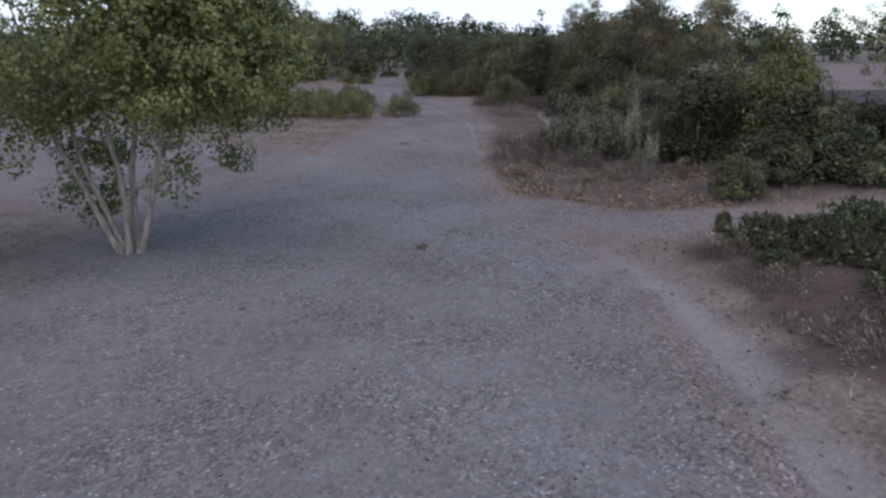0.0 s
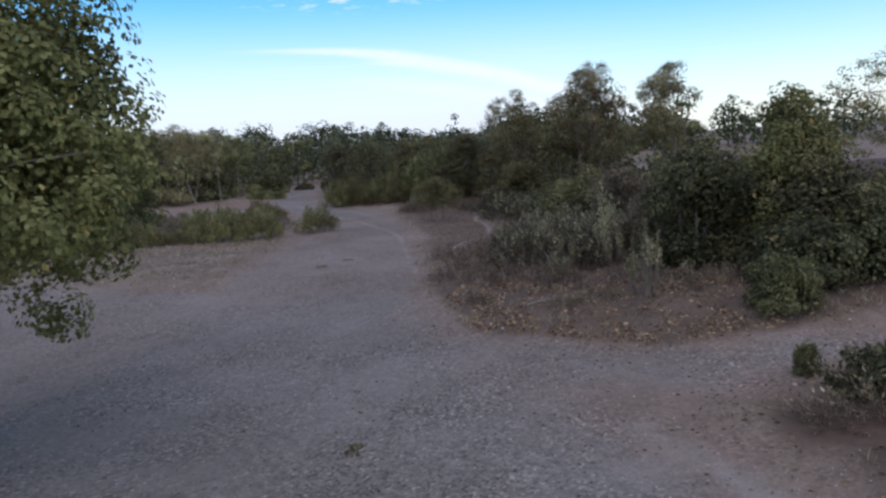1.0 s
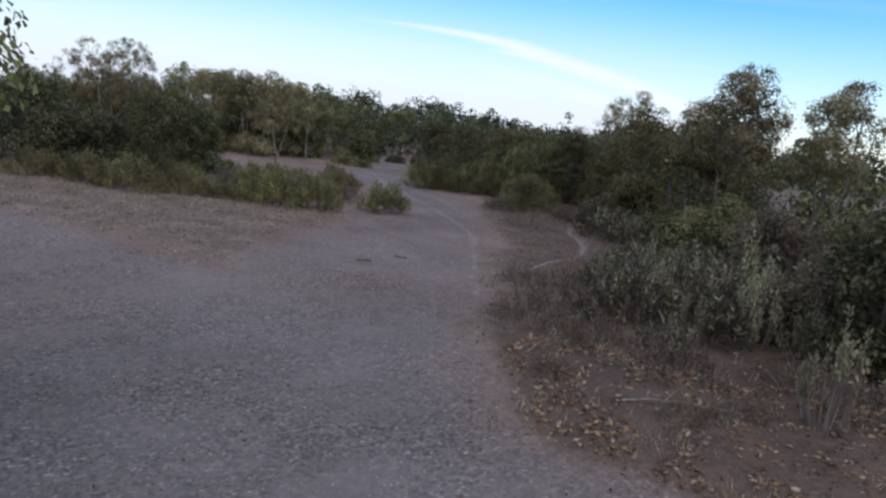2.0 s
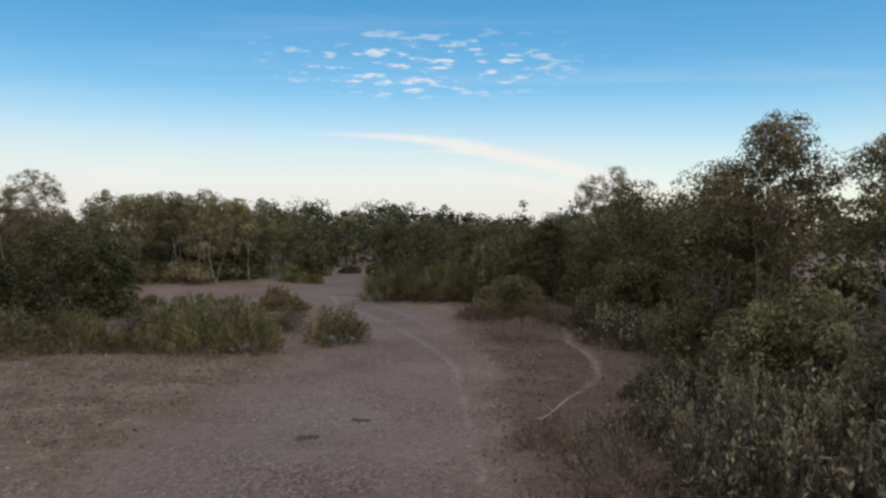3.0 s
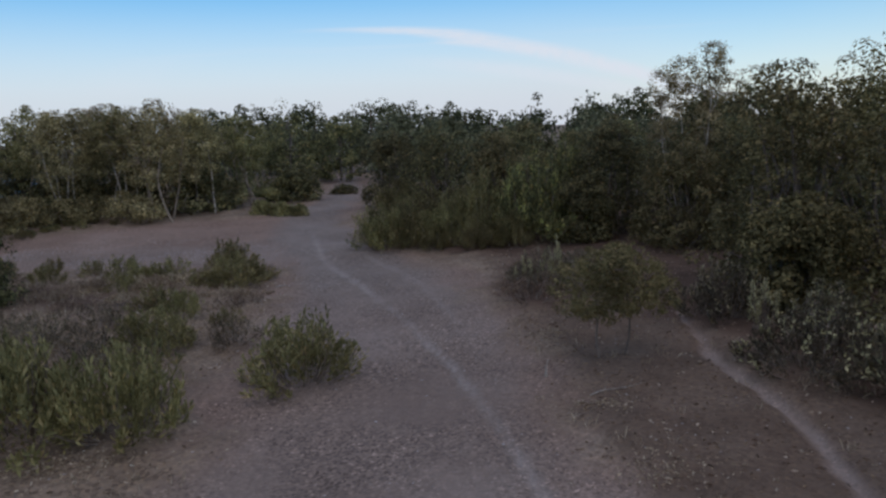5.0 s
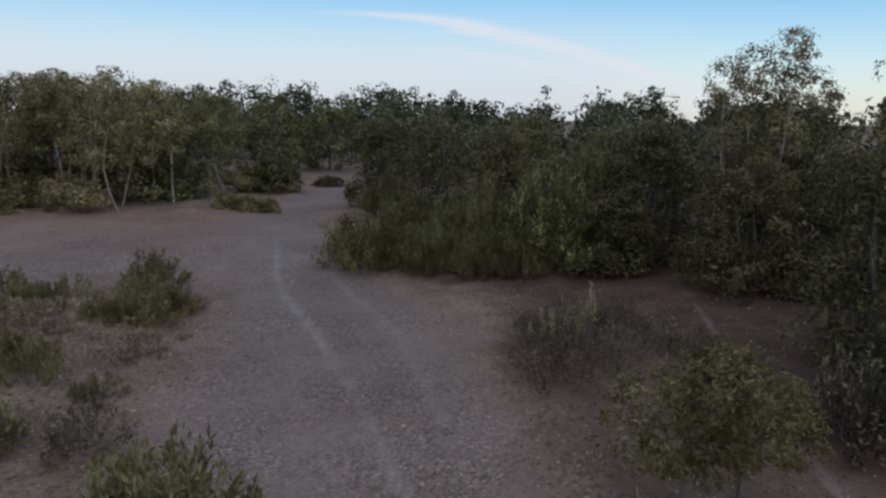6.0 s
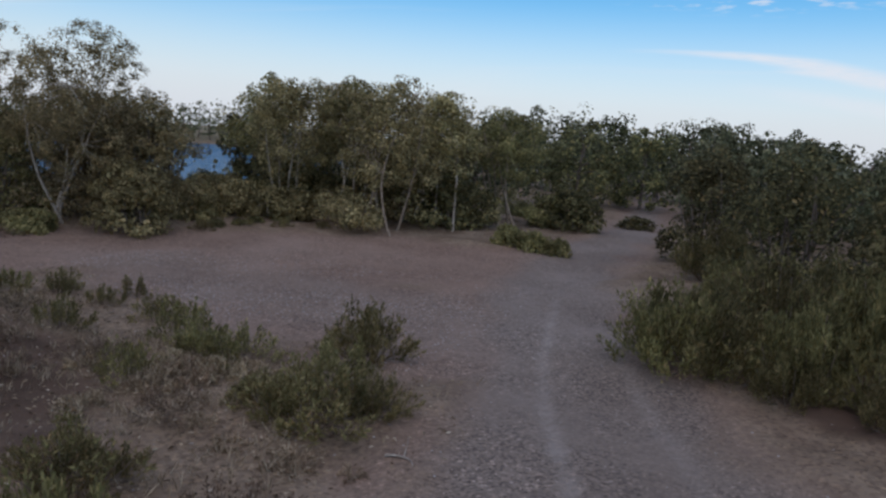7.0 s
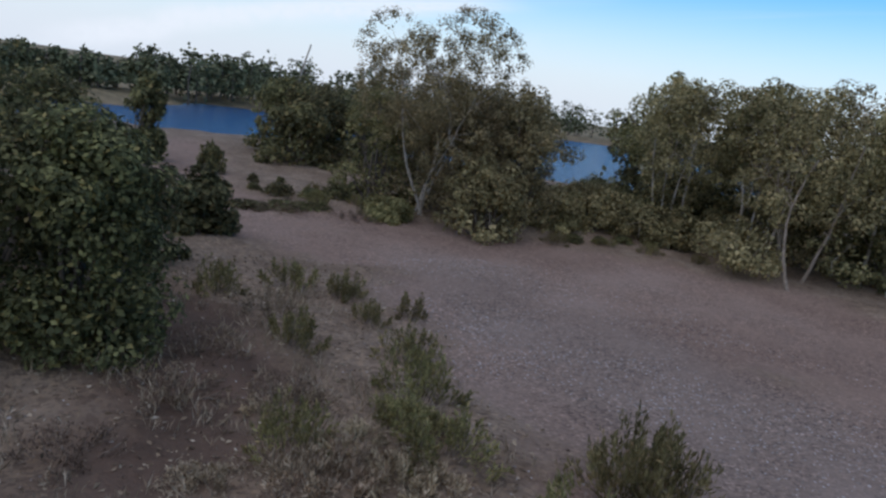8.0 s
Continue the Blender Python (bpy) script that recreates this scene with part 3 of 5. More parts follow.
def clumped(lobes, leaves, size, clump, rng, droop=0.0, floor=0.05, per=70, thick=0.3):
    """Leaves in rounded clumps over the lobes of a crown: place, way, size and facing of each leaf."""
    n = max(6, leaves // per)
    c, out = crown_points(lobes, n, rng, 0.82, floor)
    rad = clump * rng.uniform(0.6, 1.25, n)
    d = unit(rng.normal(size=(n, per, 3)) + 0.55 * out[:, None] + np.array([0, 0, 0.2]))
    p = c[:, None] + d * (rad[:, None] * (1 - thick * rng.uniform(0, 1, (n, per)) ** 1.5))[..., None] * (1, 1, 0.8)
    face = d * 0.8 + out[:, None] * 0.35 + np.array([0, 0, 0.35])
    way = rng.normal(size=p.shape)
    way = way - (way * unit(face)).sum(-1, keepdims=True) * unit(face) * 0.85 - np.array([0, 0, droop])
    p = p.reshape(-1, 3)
    p[:, 2] = np.maximum(p[:, 2], 0.02)
    return p, way.reshape(-1, 3), rng.uniform(0.7, 1.2, len(p)) * size, face.reshape(-1, 3)


def lobes_in(r, h, rng, count=9, low=0.0, clump=0.25):
    """Lobes of an uneven crown r wide, from low to h: one big one in the middle, smaller ones over the dome."""
    top, wide = h - clump * 0.8, r - clump * 0.7
    mid = low + (top - low) * 0.45
    out = [(0.0, 0.0, mid, wide * 0.6, wide * 0.6, (top - low) * 0.42)]
    for i in range(count):
        a = i * 2.4 + rng.uniform(-0.5, 0.5)
        e = math.asin(min(0.98, (i + 0.7) / count)) if low == 0 else rng.uniform(-0.6, 1.3)
        s = wide * rng.uniform(0.28, 0.45)
        sz = min(s, (top - low) * 0.27) * rng.uniform(0.75, 1.0)
        q = (wide - s) * math.cos(e) * rng.uniform(0.8, 1.1)
        z = mid + (top - mid - sz) * math.sin(e) * rng.uniform(0.75, 1.0) if e > 0 else mid + (mid - low) * math.sin(e)
        out.append((math.cos(a) * q, math.sin(a) * q, z, s, s, sz))
    return out


def leafy_bush(name, x, y, r, h, label, group, seed, leaf, leaves=9000, size=0.082, wide=0.64, category="bush", stems=BARK_DARK, count=13, inner=0.28):
    """A tall shrub in leaf down to the ground."""
    rng = np.random.default_rng(seed)
    plant = thing(name, x, y, label, category, group)
    clump = 0.13 + 0.07 * r
    lobes = lobes_in(r, h, rng, count, 0.0, clump)
    lobes += [(math.cos(a) * r * 0.6, math.sin(a) * r * 0.6, h * 0.15, r * 0.34, r * 0.34, h * 0.17) for a in np.arange(7) * 0.9 + rng.uniform(0, 1)]
    p, way, s, face = clumped(lobes, leaves, size, clump, rng)
    at2, out2 = crown_points(lobes, int(leaves * inner), rng, 0.1, 0.05, 0.85)
    p = np.concatenate([p, at2])
    way = np.concatenate([way, rng.normal(size=out2.shape)])
    s = np.concatenate([s, rng.uniform(1.2, 1.7, len(at2)) * size])
    part("foliage", leaf_mesh("foliage", p, way, s, wide, rng, np.concatenate([face, out2 + (0, 0, 0.3)]), 0.4), leaf, plant)
    for lob in lobes:
        a = (rng.normal() * 0.12, rng.normal() * 0.12, -0.05)
        part("stem", tube_mesh("stem", [(bow(a, lob[:3], rng, 0.1), np.linspace(0.03, 0.009, 6) * (0.5 + 0.25 * h))], 6), stems, plant)
    return plant


def leafy_tree(name, x, y, h, label, group, seed, leaf, bark, trunks, lobes, leaves, size=0.09, wide=0.6, droop=0.1, reach=0.12, thick=0.05, inner=0.1, turn=0.0, twigs=60, per=70, thick_leaf=0.3):
    """A tree: trunks are (foot x, foot y, top x, top y, top z); lobes of the crown as above. Limbs run from the trunks to the lobes."""
    rng = np.random.default_rng(seed)
    tree = thing(name, x, y, label, "tree", group, turn=turn)
    tops = []
    for fx, fy, tx, ty, tz in trunks:
        line = bow((fx, fy, -0.08), (tx, ty, tz), rng, 0.07, 9, 0.0)
        rad = np.linspace(thick, thick * 0.38, 9)
        rad[0] *= 1.35
        part("trunk", tube_mesh("trunk", [(line, rad)], 9), bark, tree)
        tops.append(line)
    for lob in lobes:
        if lob[2] < 0.3 * h:
            continue
        best = min(tops, key=lambda ln: np.linalg.norm(ln[5] - np.array(lob[:3])))
        k = int(np.argmin(np.linalg.norm(best[4:] - np.array(lob[:3]) * (1, 1, 0.8), axis=1))) + 4
        k = min(k, 8)
        strand = bow(best[k], lob[:3], rng, 0.14, 6, 0.05)
        part("limb", tube_mesh("limb", [(strand, np.linspace(thick * 0.45, thick * 0.14, 6))], 6), bark, tree)
    at, out = crown_points(lobes, twigs, rng, 0.3)
    cen = np.array([l[:3] for l in lobes])
    strands = []
    for p in at:
        c = cen[np.argmin(np.linalg.norm(cen - p, axis=1))]
        strands.append((bow(c, p, rng, 0.12, 4), np.linspace(0.011, 0.004, 4) * (thick / 0.05)))
    tagged(part("twig_spray", tube_mesh("twig_spray", strands, 4), bark, tree), kind="stuff")
    p, way, s, face = clumped(lobes, leaves, size, reach, rng, droop, 0.3, per, thick_leaf)
    at2, out2 = crown_points(lobes, int(leaves * inner), rng, 0.05, 0.3)
    p = np.concatenate([p, at2])
    way = np.concatenate([way, out2 + 0.6 * rng.normal(size=out2.shape)])
    s = np.concatenate([s, rng.uniform(1.0, 1.5, len(at2)) * size])
    part("crown", leaf_mesh("crown", p, way, s, wide, rng, np.concatenate([face, out2 + (0, 0, 0.3)]), 0.4), leaf, tree)
    return tree


# the multi-stemmed tree beside the start of the trail
t1 = [(-0.9, -0.3, 2.9, 1.5, 1.4, 1.1), (0.5, 0.5, 3.2, 1.4, 1.4, 1.1), (0.1, -0.2, 4.3, 1.5, 1.5, 1.1), (1.35, 0.7, 2.8, 1.0, 1.0, 1.0), (1.65, 0.8, 2.45, 0.8, 0.8, 0.8), (1.5, -0.2, 2.6, 0.8, 0.8, 0.8),
      (0.8, -0.4, 2.5, 0.85, 0.8, 0.8), (-1.7, -0.6, 2.1, 1.1, 1.0, 1.0), (1.0, 0.2, 3.9, 1.05, 1.1, 0.9), (-2.3, -0.9, 1.15, 0.8, 0.8, 0.95), (0.85, 1.95, 1.25, 0.22, 0.22, 0.4), (0.75, 1.9, 1.9, 0.5, 0.5, 0.5),
      (1.4, 0.5, 3.7, 0.8, 0.9, 0.95), (1.5, 0.3, 3.2, 0.75, 0.85, 0.85), (0.6, 0.2, 4.9, 1.1, 1.2, 0.8), (0.5, 1.8, 2.6, 0.9, 1.0, 0.8), (-0.6, 1.2, 1.9, 1.1, 1.0, 0.8), (0.55, 0.5, 1.0, 0.3, 0.3, 0.45), (-0.75, 0.7, 0.85, 0.45, 0.4, 0.5)]
leafy_tree("poplar_tree", -4.55, 9.1, 5.3, "multi-stemmed green poplar tree with pale slender trunks beside the trail", "", 5, LEAF_TREE, BARK_PALE,
           ((-0.08, 0.02, -1.15, 0.1, 2.9), (-0.03, 0.06, -0.7, 0.25, 3.0), (0.0, -0.05, -0.25, -0.2, 3.0), (0.06, 0.05, 0.1, 0.4, 3.2), (0.13, -0.02, 0.55, 0.1, 3.2)),
           t1, 74000, 0.061, 0.7, 0.2, 0.24, 0.05, 0.22)

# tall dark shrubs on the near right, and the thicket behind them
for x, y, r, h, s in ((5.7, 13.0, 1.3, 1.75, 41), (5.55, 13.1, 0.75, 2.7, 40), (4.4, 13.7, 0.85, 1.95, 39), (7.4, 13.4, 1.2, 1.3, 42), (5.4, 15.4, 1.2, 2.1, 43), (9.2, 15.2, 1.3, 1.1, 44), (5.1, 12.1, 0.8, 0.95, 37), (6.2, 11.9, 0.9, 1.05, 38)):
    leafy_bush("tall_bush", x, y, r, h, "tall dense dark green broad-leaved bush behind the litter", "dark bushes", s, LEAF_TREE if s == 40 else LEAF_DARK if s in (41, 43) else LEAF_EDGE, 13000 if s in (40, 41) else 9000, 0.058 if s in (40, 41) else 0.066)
for x, y, r, h, s in ((4.2, 18.9, 1.2, 1.85, 45), (5.8, 18.4, 1.2, 1.75, 46), (4.8, 22.6, 1.4, 3.5, 47), (6.0, 25.2, 1.8, 4.1, 48), (4.5, 27.4, 1.0, 1.9, 63), (5.0, 28.8, 1.6, 4.2, 49), (6.8, 28.8, 2.0, 4.45, 50), (7.6, 20.5, 1.5, 1.8, 61)):
    leafy_bush("thicket_bush", x, y, r, h, "tall olive-green thicket bush in dense leaf", "thicket bushes", s, LEAF_HEDGE if s in (45, 46, 61) else LEAF_THICKET, 11500, 0.056 if s in (45, 46) else 0.068, 0.55)
for x, y, r, h, s in ((3.55, 34.9, 1.2, 3.3, 52), (4.7, 32.9, 1.3, 2.7, 60), (6.3, 32.4, 1.4, 3.0, 62), (2.6, 33.9, 0.8, 1.7, 53), (5.8, 34.4, 1.5, 3.75, 54), (0.9, 37.0, 1.2, 2.9, 55), (3.0, 37.8, 1.4, 2.7, 56), (-0.7, 40.2, 1.5, 3.2, 57), (1.6, 41.2, 1.6, 3.1, 58), (-2.4, 43.6, 1.4, 3.2, 59)):
    leafy_bush("tall_bush", x, y, r, h, "tall rounded dark green bush with glossy lighter tips", "dark bushes", s, LEAF_HEDGE if s in (55, 56, 60) else LEAF_DARK, 12000 if s in (52, 53, 60) else 7500, 0.058 if s in (52, 53, 60) else 0.074)
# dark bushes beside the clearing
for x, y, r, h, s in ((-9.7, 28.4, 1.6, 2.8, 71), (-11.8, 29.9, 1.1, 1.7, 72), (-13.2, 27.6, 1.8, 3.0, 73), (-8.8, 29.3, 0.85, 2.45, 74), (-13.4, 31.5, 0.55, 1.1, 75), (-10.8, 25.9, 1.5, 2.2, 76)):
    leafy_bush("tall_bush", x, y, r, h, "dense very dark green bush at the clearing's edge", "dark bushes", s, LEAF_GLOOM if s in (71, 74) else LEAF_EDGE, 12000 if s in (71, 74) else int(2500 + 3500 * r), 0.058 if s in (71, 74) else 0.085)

# sparse pale-leaved trees
def open_tree(x, y, h, r, seed, label, leaves=5200, low=0.42, lean=0.3, bark=BARK_WHITE, stout=1.0):
    rng = np.random.default_rng(seed)
    lobes = []
    for i in range(9):
        a, f = i * 2.4 + rng.uniform(-0.4, 0.4), (i + 0.5) / 9
        z = h * (low + (0.9 - low) * f)
        q = r * math.sqrt(max(0.1, 1 - (1.7 * (f - 0.45)) ** 2)) * rng.uniform(0.4, 0.8)
        s = r * rng.uniform(0.3, 0.46)
        lobes.append((math.cos(a) * q + lean * f, math.sin(a) * q, min(z, h - s * 0.8), s, s, s * 0.95))
    tr = tuple((rng.normal() * 0.12, rng.normal() * 0.12, rng.normal() * r * 0.35 + lean * 0.6, rng.normal() * r * 0.35, h * rng.uniform(0.6, 0.78)) for _ in range(4))
    return leafy_tree("willow_tree", x, y, h, label, "willow trees", seed, LEAF_WILLOW, bark, tr, lobes, leaves, 0.065, 0.5, 0.15, 0.2, (0.016 + 0.006 * r * r ** 0.5) * stout, 0.02, 0.0, 90, 45, 0.8)


open_tree(4.95, 21.6, 4.2, 0.9, 81, "sparse pale-leaved willow tree with dark bare leaning stems", 11500, 0.5, 0.2, BARK_DARK, 1.6)
open_tree(7.0, 21.9, 4.2, 0.85, 82, "sparse pale-leaved willow tree with dark bare leaning stems", 10500, 0.5, 0.3, BARK_DARK, 1.6)
open_tree(4.95, 34.0, 4.5, 1.1, 83, "sparse pale-leaved willow tree above dark bushes", 10000)
open_tree(10.7, 17.3, 4.15, 1.5, 85, "sparse pale willow tree with white branches", 9000)
leafy_bush("thicket_bush", -16.6, 38.4, 2.4, 3.7, "broad olive-green thicket round a white-trunked willow", "thicket bushes", 87, LEAF_WILLOW, 19000, 0.075, 0.55)
leafy_bush("thicket_bush", -14.95, 38.8, 1.4, 3.4, "olive-green thicket beside a white-trunked willow", "thicket bushes", 88, LEAF_WILLOW, 9000, 0.078, 0.55)
open_tree(-15.8, 36.75, 4.3, 2.25, 86, "willow tree with white trunks and an airy round crown", 26000, 0.4, -0.1)

# the clump of trees with white trunks beyond the clearing
for x, y, h, r, s in ((-9.7, 44.2, 3.9, 1.5, 91), (-10.5, 42.6, 4.1, 1.7, 92), (-12.2, 43.6, 4.15, 1.6, 93), (-11.0, 45.6, 4.4, 1.9, 94), (-14.2, 46.0, 4.4, 1.8, 95), (-13.9, 42.8, 4.1, 1.6, 89), (-15.9, 44.6, 4.3, 1.7, 90), (-8.8, 47.0, 3.8, 1.5, 96)):
    h, r, rng = h * 1.06, r * 1.1, np.random.default_rng(s)
    lob = lobes_in(r, h, rng, 11, 0.9, 0.28)
    lob += [(math.cos(a) * r * 0.75, math.sin(a) * r * 0.75, 0.5, r * 0.36, r * 0.36, 0.5) for a in rng.uniform(0, 6.28, 5)]
    tr = tuple((0.35 * r + rng.normal() * 0.25, -0.5 * r + rng.normal() * 0.2, rng.normal() * r * 0.3, -0.4 * r + rng.normal() * 0.2, h * rng.uniform(0.5, 0.7)) for _ in range(1)) + tuple((rng.normal() * 0.35, rng.normal() * 0.35, rng.normal() * r * 0.28, rng.normal() * r * 0.25 - 0.2, h * rng.uniform(0.55, 0.75)) for _ in range(4))
    leafy_tree("grove_tree", x, y, h, "olive-green round-crowned tree with white leaning trunks", "grove trees", s, LEAF_HEDGE if s % 3 == 0 else LEAF_WILLOW, BARK_WHITE if s % 2 else BARK_PALE, tr, lob, 10500, 0.085, 0.6, 0.1, 0.26, 0.036, 0.16)

for x, y, r, h, k in ((-9.6, 44.6, 1.6, 2.0, 97), (-12.4, 45.0, 1.8, 2.2, 98), (-14.8, 43.8, 1.3, 1.7, 99), (-6.8, 47.6, 1.3, 1.5, 100)):
    leafy_bush("understory_bush", x, y, r, h, "dark bush in the shade of the grove", "understory bushes", k, LEAF_DARK, 4200, 0.1)
# shrubs at the feet of those trees and along the lake bank
for x, y, r, h, s in ((-14.0, 37.3, 1.05, 1.8, 101), (-17.6, 36.7, 1.3, 3.1, 102), (-15.0, 41.3, 1.2, 1.3, 103), (-14.9, 39.8, 1.0, 1.2, 109), (-16.9, 38.6, 1.3, 2.9, 107), (-14.9, 45.0, 1.2, 2.0, 108), (-13.3, 42.0, 0.8, 1.1, 104), (-17.4, 39.8, 1.2, 1.4, 105), (-15.3, 35.8, 0.55, 0.6, 110)):
    leafy_bush("bank_bush", x, y, r, h, "dark green bank bush at the edge of bare dirt", "bank bushes", s, LEAF_WILLOW if s % 2 else LEAF_HEDGE, 4800, 0.078)
for x, y, r, h, s in ((-15.7, 42.3, 1.0, 0.95, 141), (-17.0, 43.6, 1.2, 0.85, 142), (-16.3, 41.4, 1.0, 0.85, 143), (-18.5, 44.9, 1.3, 0.75, 144), (-18.2, 43.2, 1.1, 0.7, 145), (-20.0, 46.6, 1.5, 0.8, 146), (-16.4, 45.2, 1.1, 0.8, 147), (-21.4, 48.0, 1.3, 0.7, 148)):
    leafy_bush("bank_bush", x, y, r, h, "low dark green shrub on the slope down to the lake", "bank bushes", s, LEAF_DARK, 2600, 0.09)
for x, y, r, h, s in ((-24.2, 37.6, 1.8, 3.0, 111), (-25.4, 37.3, 1.7, 3.0, 112), (-21.8, 39.8, 1.5, 2.6, 113), (-28.5, 41.5, 2.0, 3.2, 114), (-22.2, 32.25, 0.6, 2.6, 115), (-20.6, 42.6, 1.7, 2.6, 116), (-24.4, 39.6, 1.8, 2.9, 120), (-26.8, 38.4, 1.9, 3.0, 121), (-22.9, 36.6, 1.3, 2.3, 122), (-30.0, 30.6, 1.5, 2.1, 117), (-22.6, 27.2, 2.0, 2.8, 118), (-18.4, 27.6, 1.7, 2.5, 119)):
    leafy_bush("lakeside_bush", x, y, r, h, "dark green lakeside bush in dense leaf", "lakeside bushes", s, LEAF_DARK, 3800, 0.115)

# low shrubs: brush with upright shoots, and grey sage
BR = "low green brush with upright leafy shoots on dry litter"
brush = [brush_plant("brush_bush", BR, "brush along the trail", 0.75, 0.95, np.random.default_rng(200 + i), LEAF_BRUSH, 150, 22, 0.084, 0.32, tips=LEAF_YOUNG) for i in range(4)]
put(brush[0], ((-2.25, 25.2, 0.9, 0.92), (-6.9, 24.0, 1.05, 0.95), (-4.4, 26.4, 0.9, 0.8), (-5.15, 32.45, 0.7, 0.85), (-10.6, 23.8, 1.1, 0.9), (-7.6, 25.0, 0.9, 0.9)))
put(brush[1], ((-4.65, 23.7, 1.1, 1.15), (-8.2, 23.6, 1.15, 0.85), (-5.2, 28.7, 0.55, 0.45)))
put(brush[2], ((-3.6, 23.7, 0.85, 1.05), (-5.5, 24.6, 0.95, 1.02), (-8.2, 49.4, 0.9, 0.5), (-9.4, 23.9, 1.0, 0.9)))
put(brush[3], ((-4.55, 30.55, 0.8, 0.66), (-6.5, 31.3, 0.58, 0.56), (-4.2, 30.95, 0.55, 0.66), (-5.15, 30.6, 0.55, 0.52), (-5.9, 23.6, 0.8, 0.8)))
tufts = [brush_plant("brush_bush", "small tuft of green brush with upright shoots on dry soil", "brush along the trail", 0.4, 0.5, np.random.default_rng(210 + i), LEAF_BRUSH, 60, 20, 0.052, 0.34, 0.35, tips=LEAF_YOUNG) for i in range(2)]
put(tufts[0], ((-6.55, 30.4, 0.80, 0.91), (-10.3, 30.9, 0.95, 1.14), (-3.9, 27.8, 0.85, 0.72), (-13.2, 38.6, 0.95, 0.76), (-12.4, 40.6, 0.85, 0.76), (-6.05, 31.3, 1.3, 1.05), (-4.85, 31.45, 1.1, 1.1), (-7.95, 32.15, 1.0, 1.0), (-9.9, 32.3, 0.76, 0.95), (-7.1, 31.75, 1.25, 1.25), (-9.1, 32.8, 0.65, 0.85)))
put(tufts[1], ((-10.3, 31.8, 0.80, 0.91), (-4.65, 28.1, 0.95, 1.37), (-16.2, 34.6, 0.95, 0.95), (-8.4, 31.1, 0.95, 1.10), (-9.0, 32.2, 0.68, 0.80), (-9.9, 32.4, 0.42, 0.61), (-17.4, 35.0, 0.76, 0.85), (-13.0, 39.8, 0.76, 0.57), (-11.6, 41.2, 0.66, 0.66), (-16.4, 35.6, 0.66, 0.76)))
hedge = [brush_plant("brush_bush", "broad olive-green brush with upright shoots beside the bend", "brush at the bend", 1.0, 1.35, np.random.default_rng(220 + i), LEAF_HEDGE, 200, 34, 0.09, 0.34, 0.25, tips=LEAF_BRUSH) for i in range(3)]
shoot_bush = brush_plant("shoot_bush", "tall dark bush with bright yellow-green shoot tips", "brush at the bend", 1.2, 1.9, np.random.default_rng(230), LEAF_DARK, 240, 40, 0.1, 0.4, 0.35, tips=LEAF_TIP)
put(shoot_bush, ((1.55, 34.35, 1.0, 1.08), (2.5, 35.6, 0.8, 1.2)))
put(hedge[0], ((-1.45, 34.3, 0.75, 0.85), (0.3, 33.75, 0.8, 0.92), (-1.5, 38.6, 1.0, 0.95), (-1.5, 35.9, 0.75, 0.85)))
put(hedge[1], ((-2.1, 34.4, 0.74, 0.86), (-0.6, 34.1, 0.85, 0.98), (-0.2, 37.2, 1.0, 1.1), (1.0, 33.5, 0.6, 0.8), (-0.75, 33.65, 0.55, 0.58), (0.2, 33.35, 0.6, 0.55)))
put(hedge[2], ((-0.9, 35.6, 0.95, 1.05), (0.4, 35.4, 0.9, 1.2), (-2.1, 41.4, 0.9, 0.9)))
LEAF_PALE = leaf_material("pale_sage_leaf", (.201, .176, .098), (.335, .293, .163), (.502, .439, .260), (.569, .488, .325))
SG = "grey-green sage shrub with pale tips on brown litter"
sage = [brush_plant("sage_shrub", SG, "sage shrubs", 0.8, 0.95, np.random.default_rng(240 + i), LEAF_SAGE, 130, 24, 0.068, 0.42, 0.4, tips=LEAF_PALE) for i in range(3)]
put(sage[0], ((2.1, 15.4, 0.85, 0.8), (3.3, 18.4, 1.0, 1.0), (3.4, 24.7, 1.2, 1.05), (3.7, 14.0, 0.42, 0.9), (2.7, 20.0, 0.6, 0.55), (4.3, 26.0, 1.0, 1.0)))
put(sage[1], ((3.0, 15.0, 0.95, 0.95), (4.2, 20.0, 1.1, 1.05), (4.2, 23.4, 1.1, 1.05), (4.1, 15.0, 1.0, 1.1), (2.3, 13.9, 0.5, 0.5), (3.3, 19.4, 0.9, 0.9), (2.2, 18.2, 0.45, 0.4)))
put(sage[2], ((3.4, 16.8, 1.0, 1.0), (2.4, 17.2, 0.8, 0.75), (3.3, 27.0, 0.85, 0.9), (2.6, 16.2, 0.9, 0.95), (2.5, 18.6, 0.6, 0.6), (3.1, 20.6, 0.55, 0.6)))
for x, y, r, h, k in ((4.2, 16.6, 0.95, 1.8, 271), (4.0, 14.6, 0.6, 1.2, 272)):
    leafy_bush("sage_shrub", x, y, r, h, "tall grey-green shrub with pale soft leaves", "sage shrubs", k, LEAF_GREY, 6500, 0.06, 0.45, "bush", TWIG)
grey_brush = brush_plant("sage_shrub", "loose grey-brown shrub of thin upright twigs", "sage shrubs", 0.75, 0.7, np.random.default_rng(246), LEAF_GREY, 120, 13, 0.055, 0.4, 0.4, tips=LEAF_SAGE)
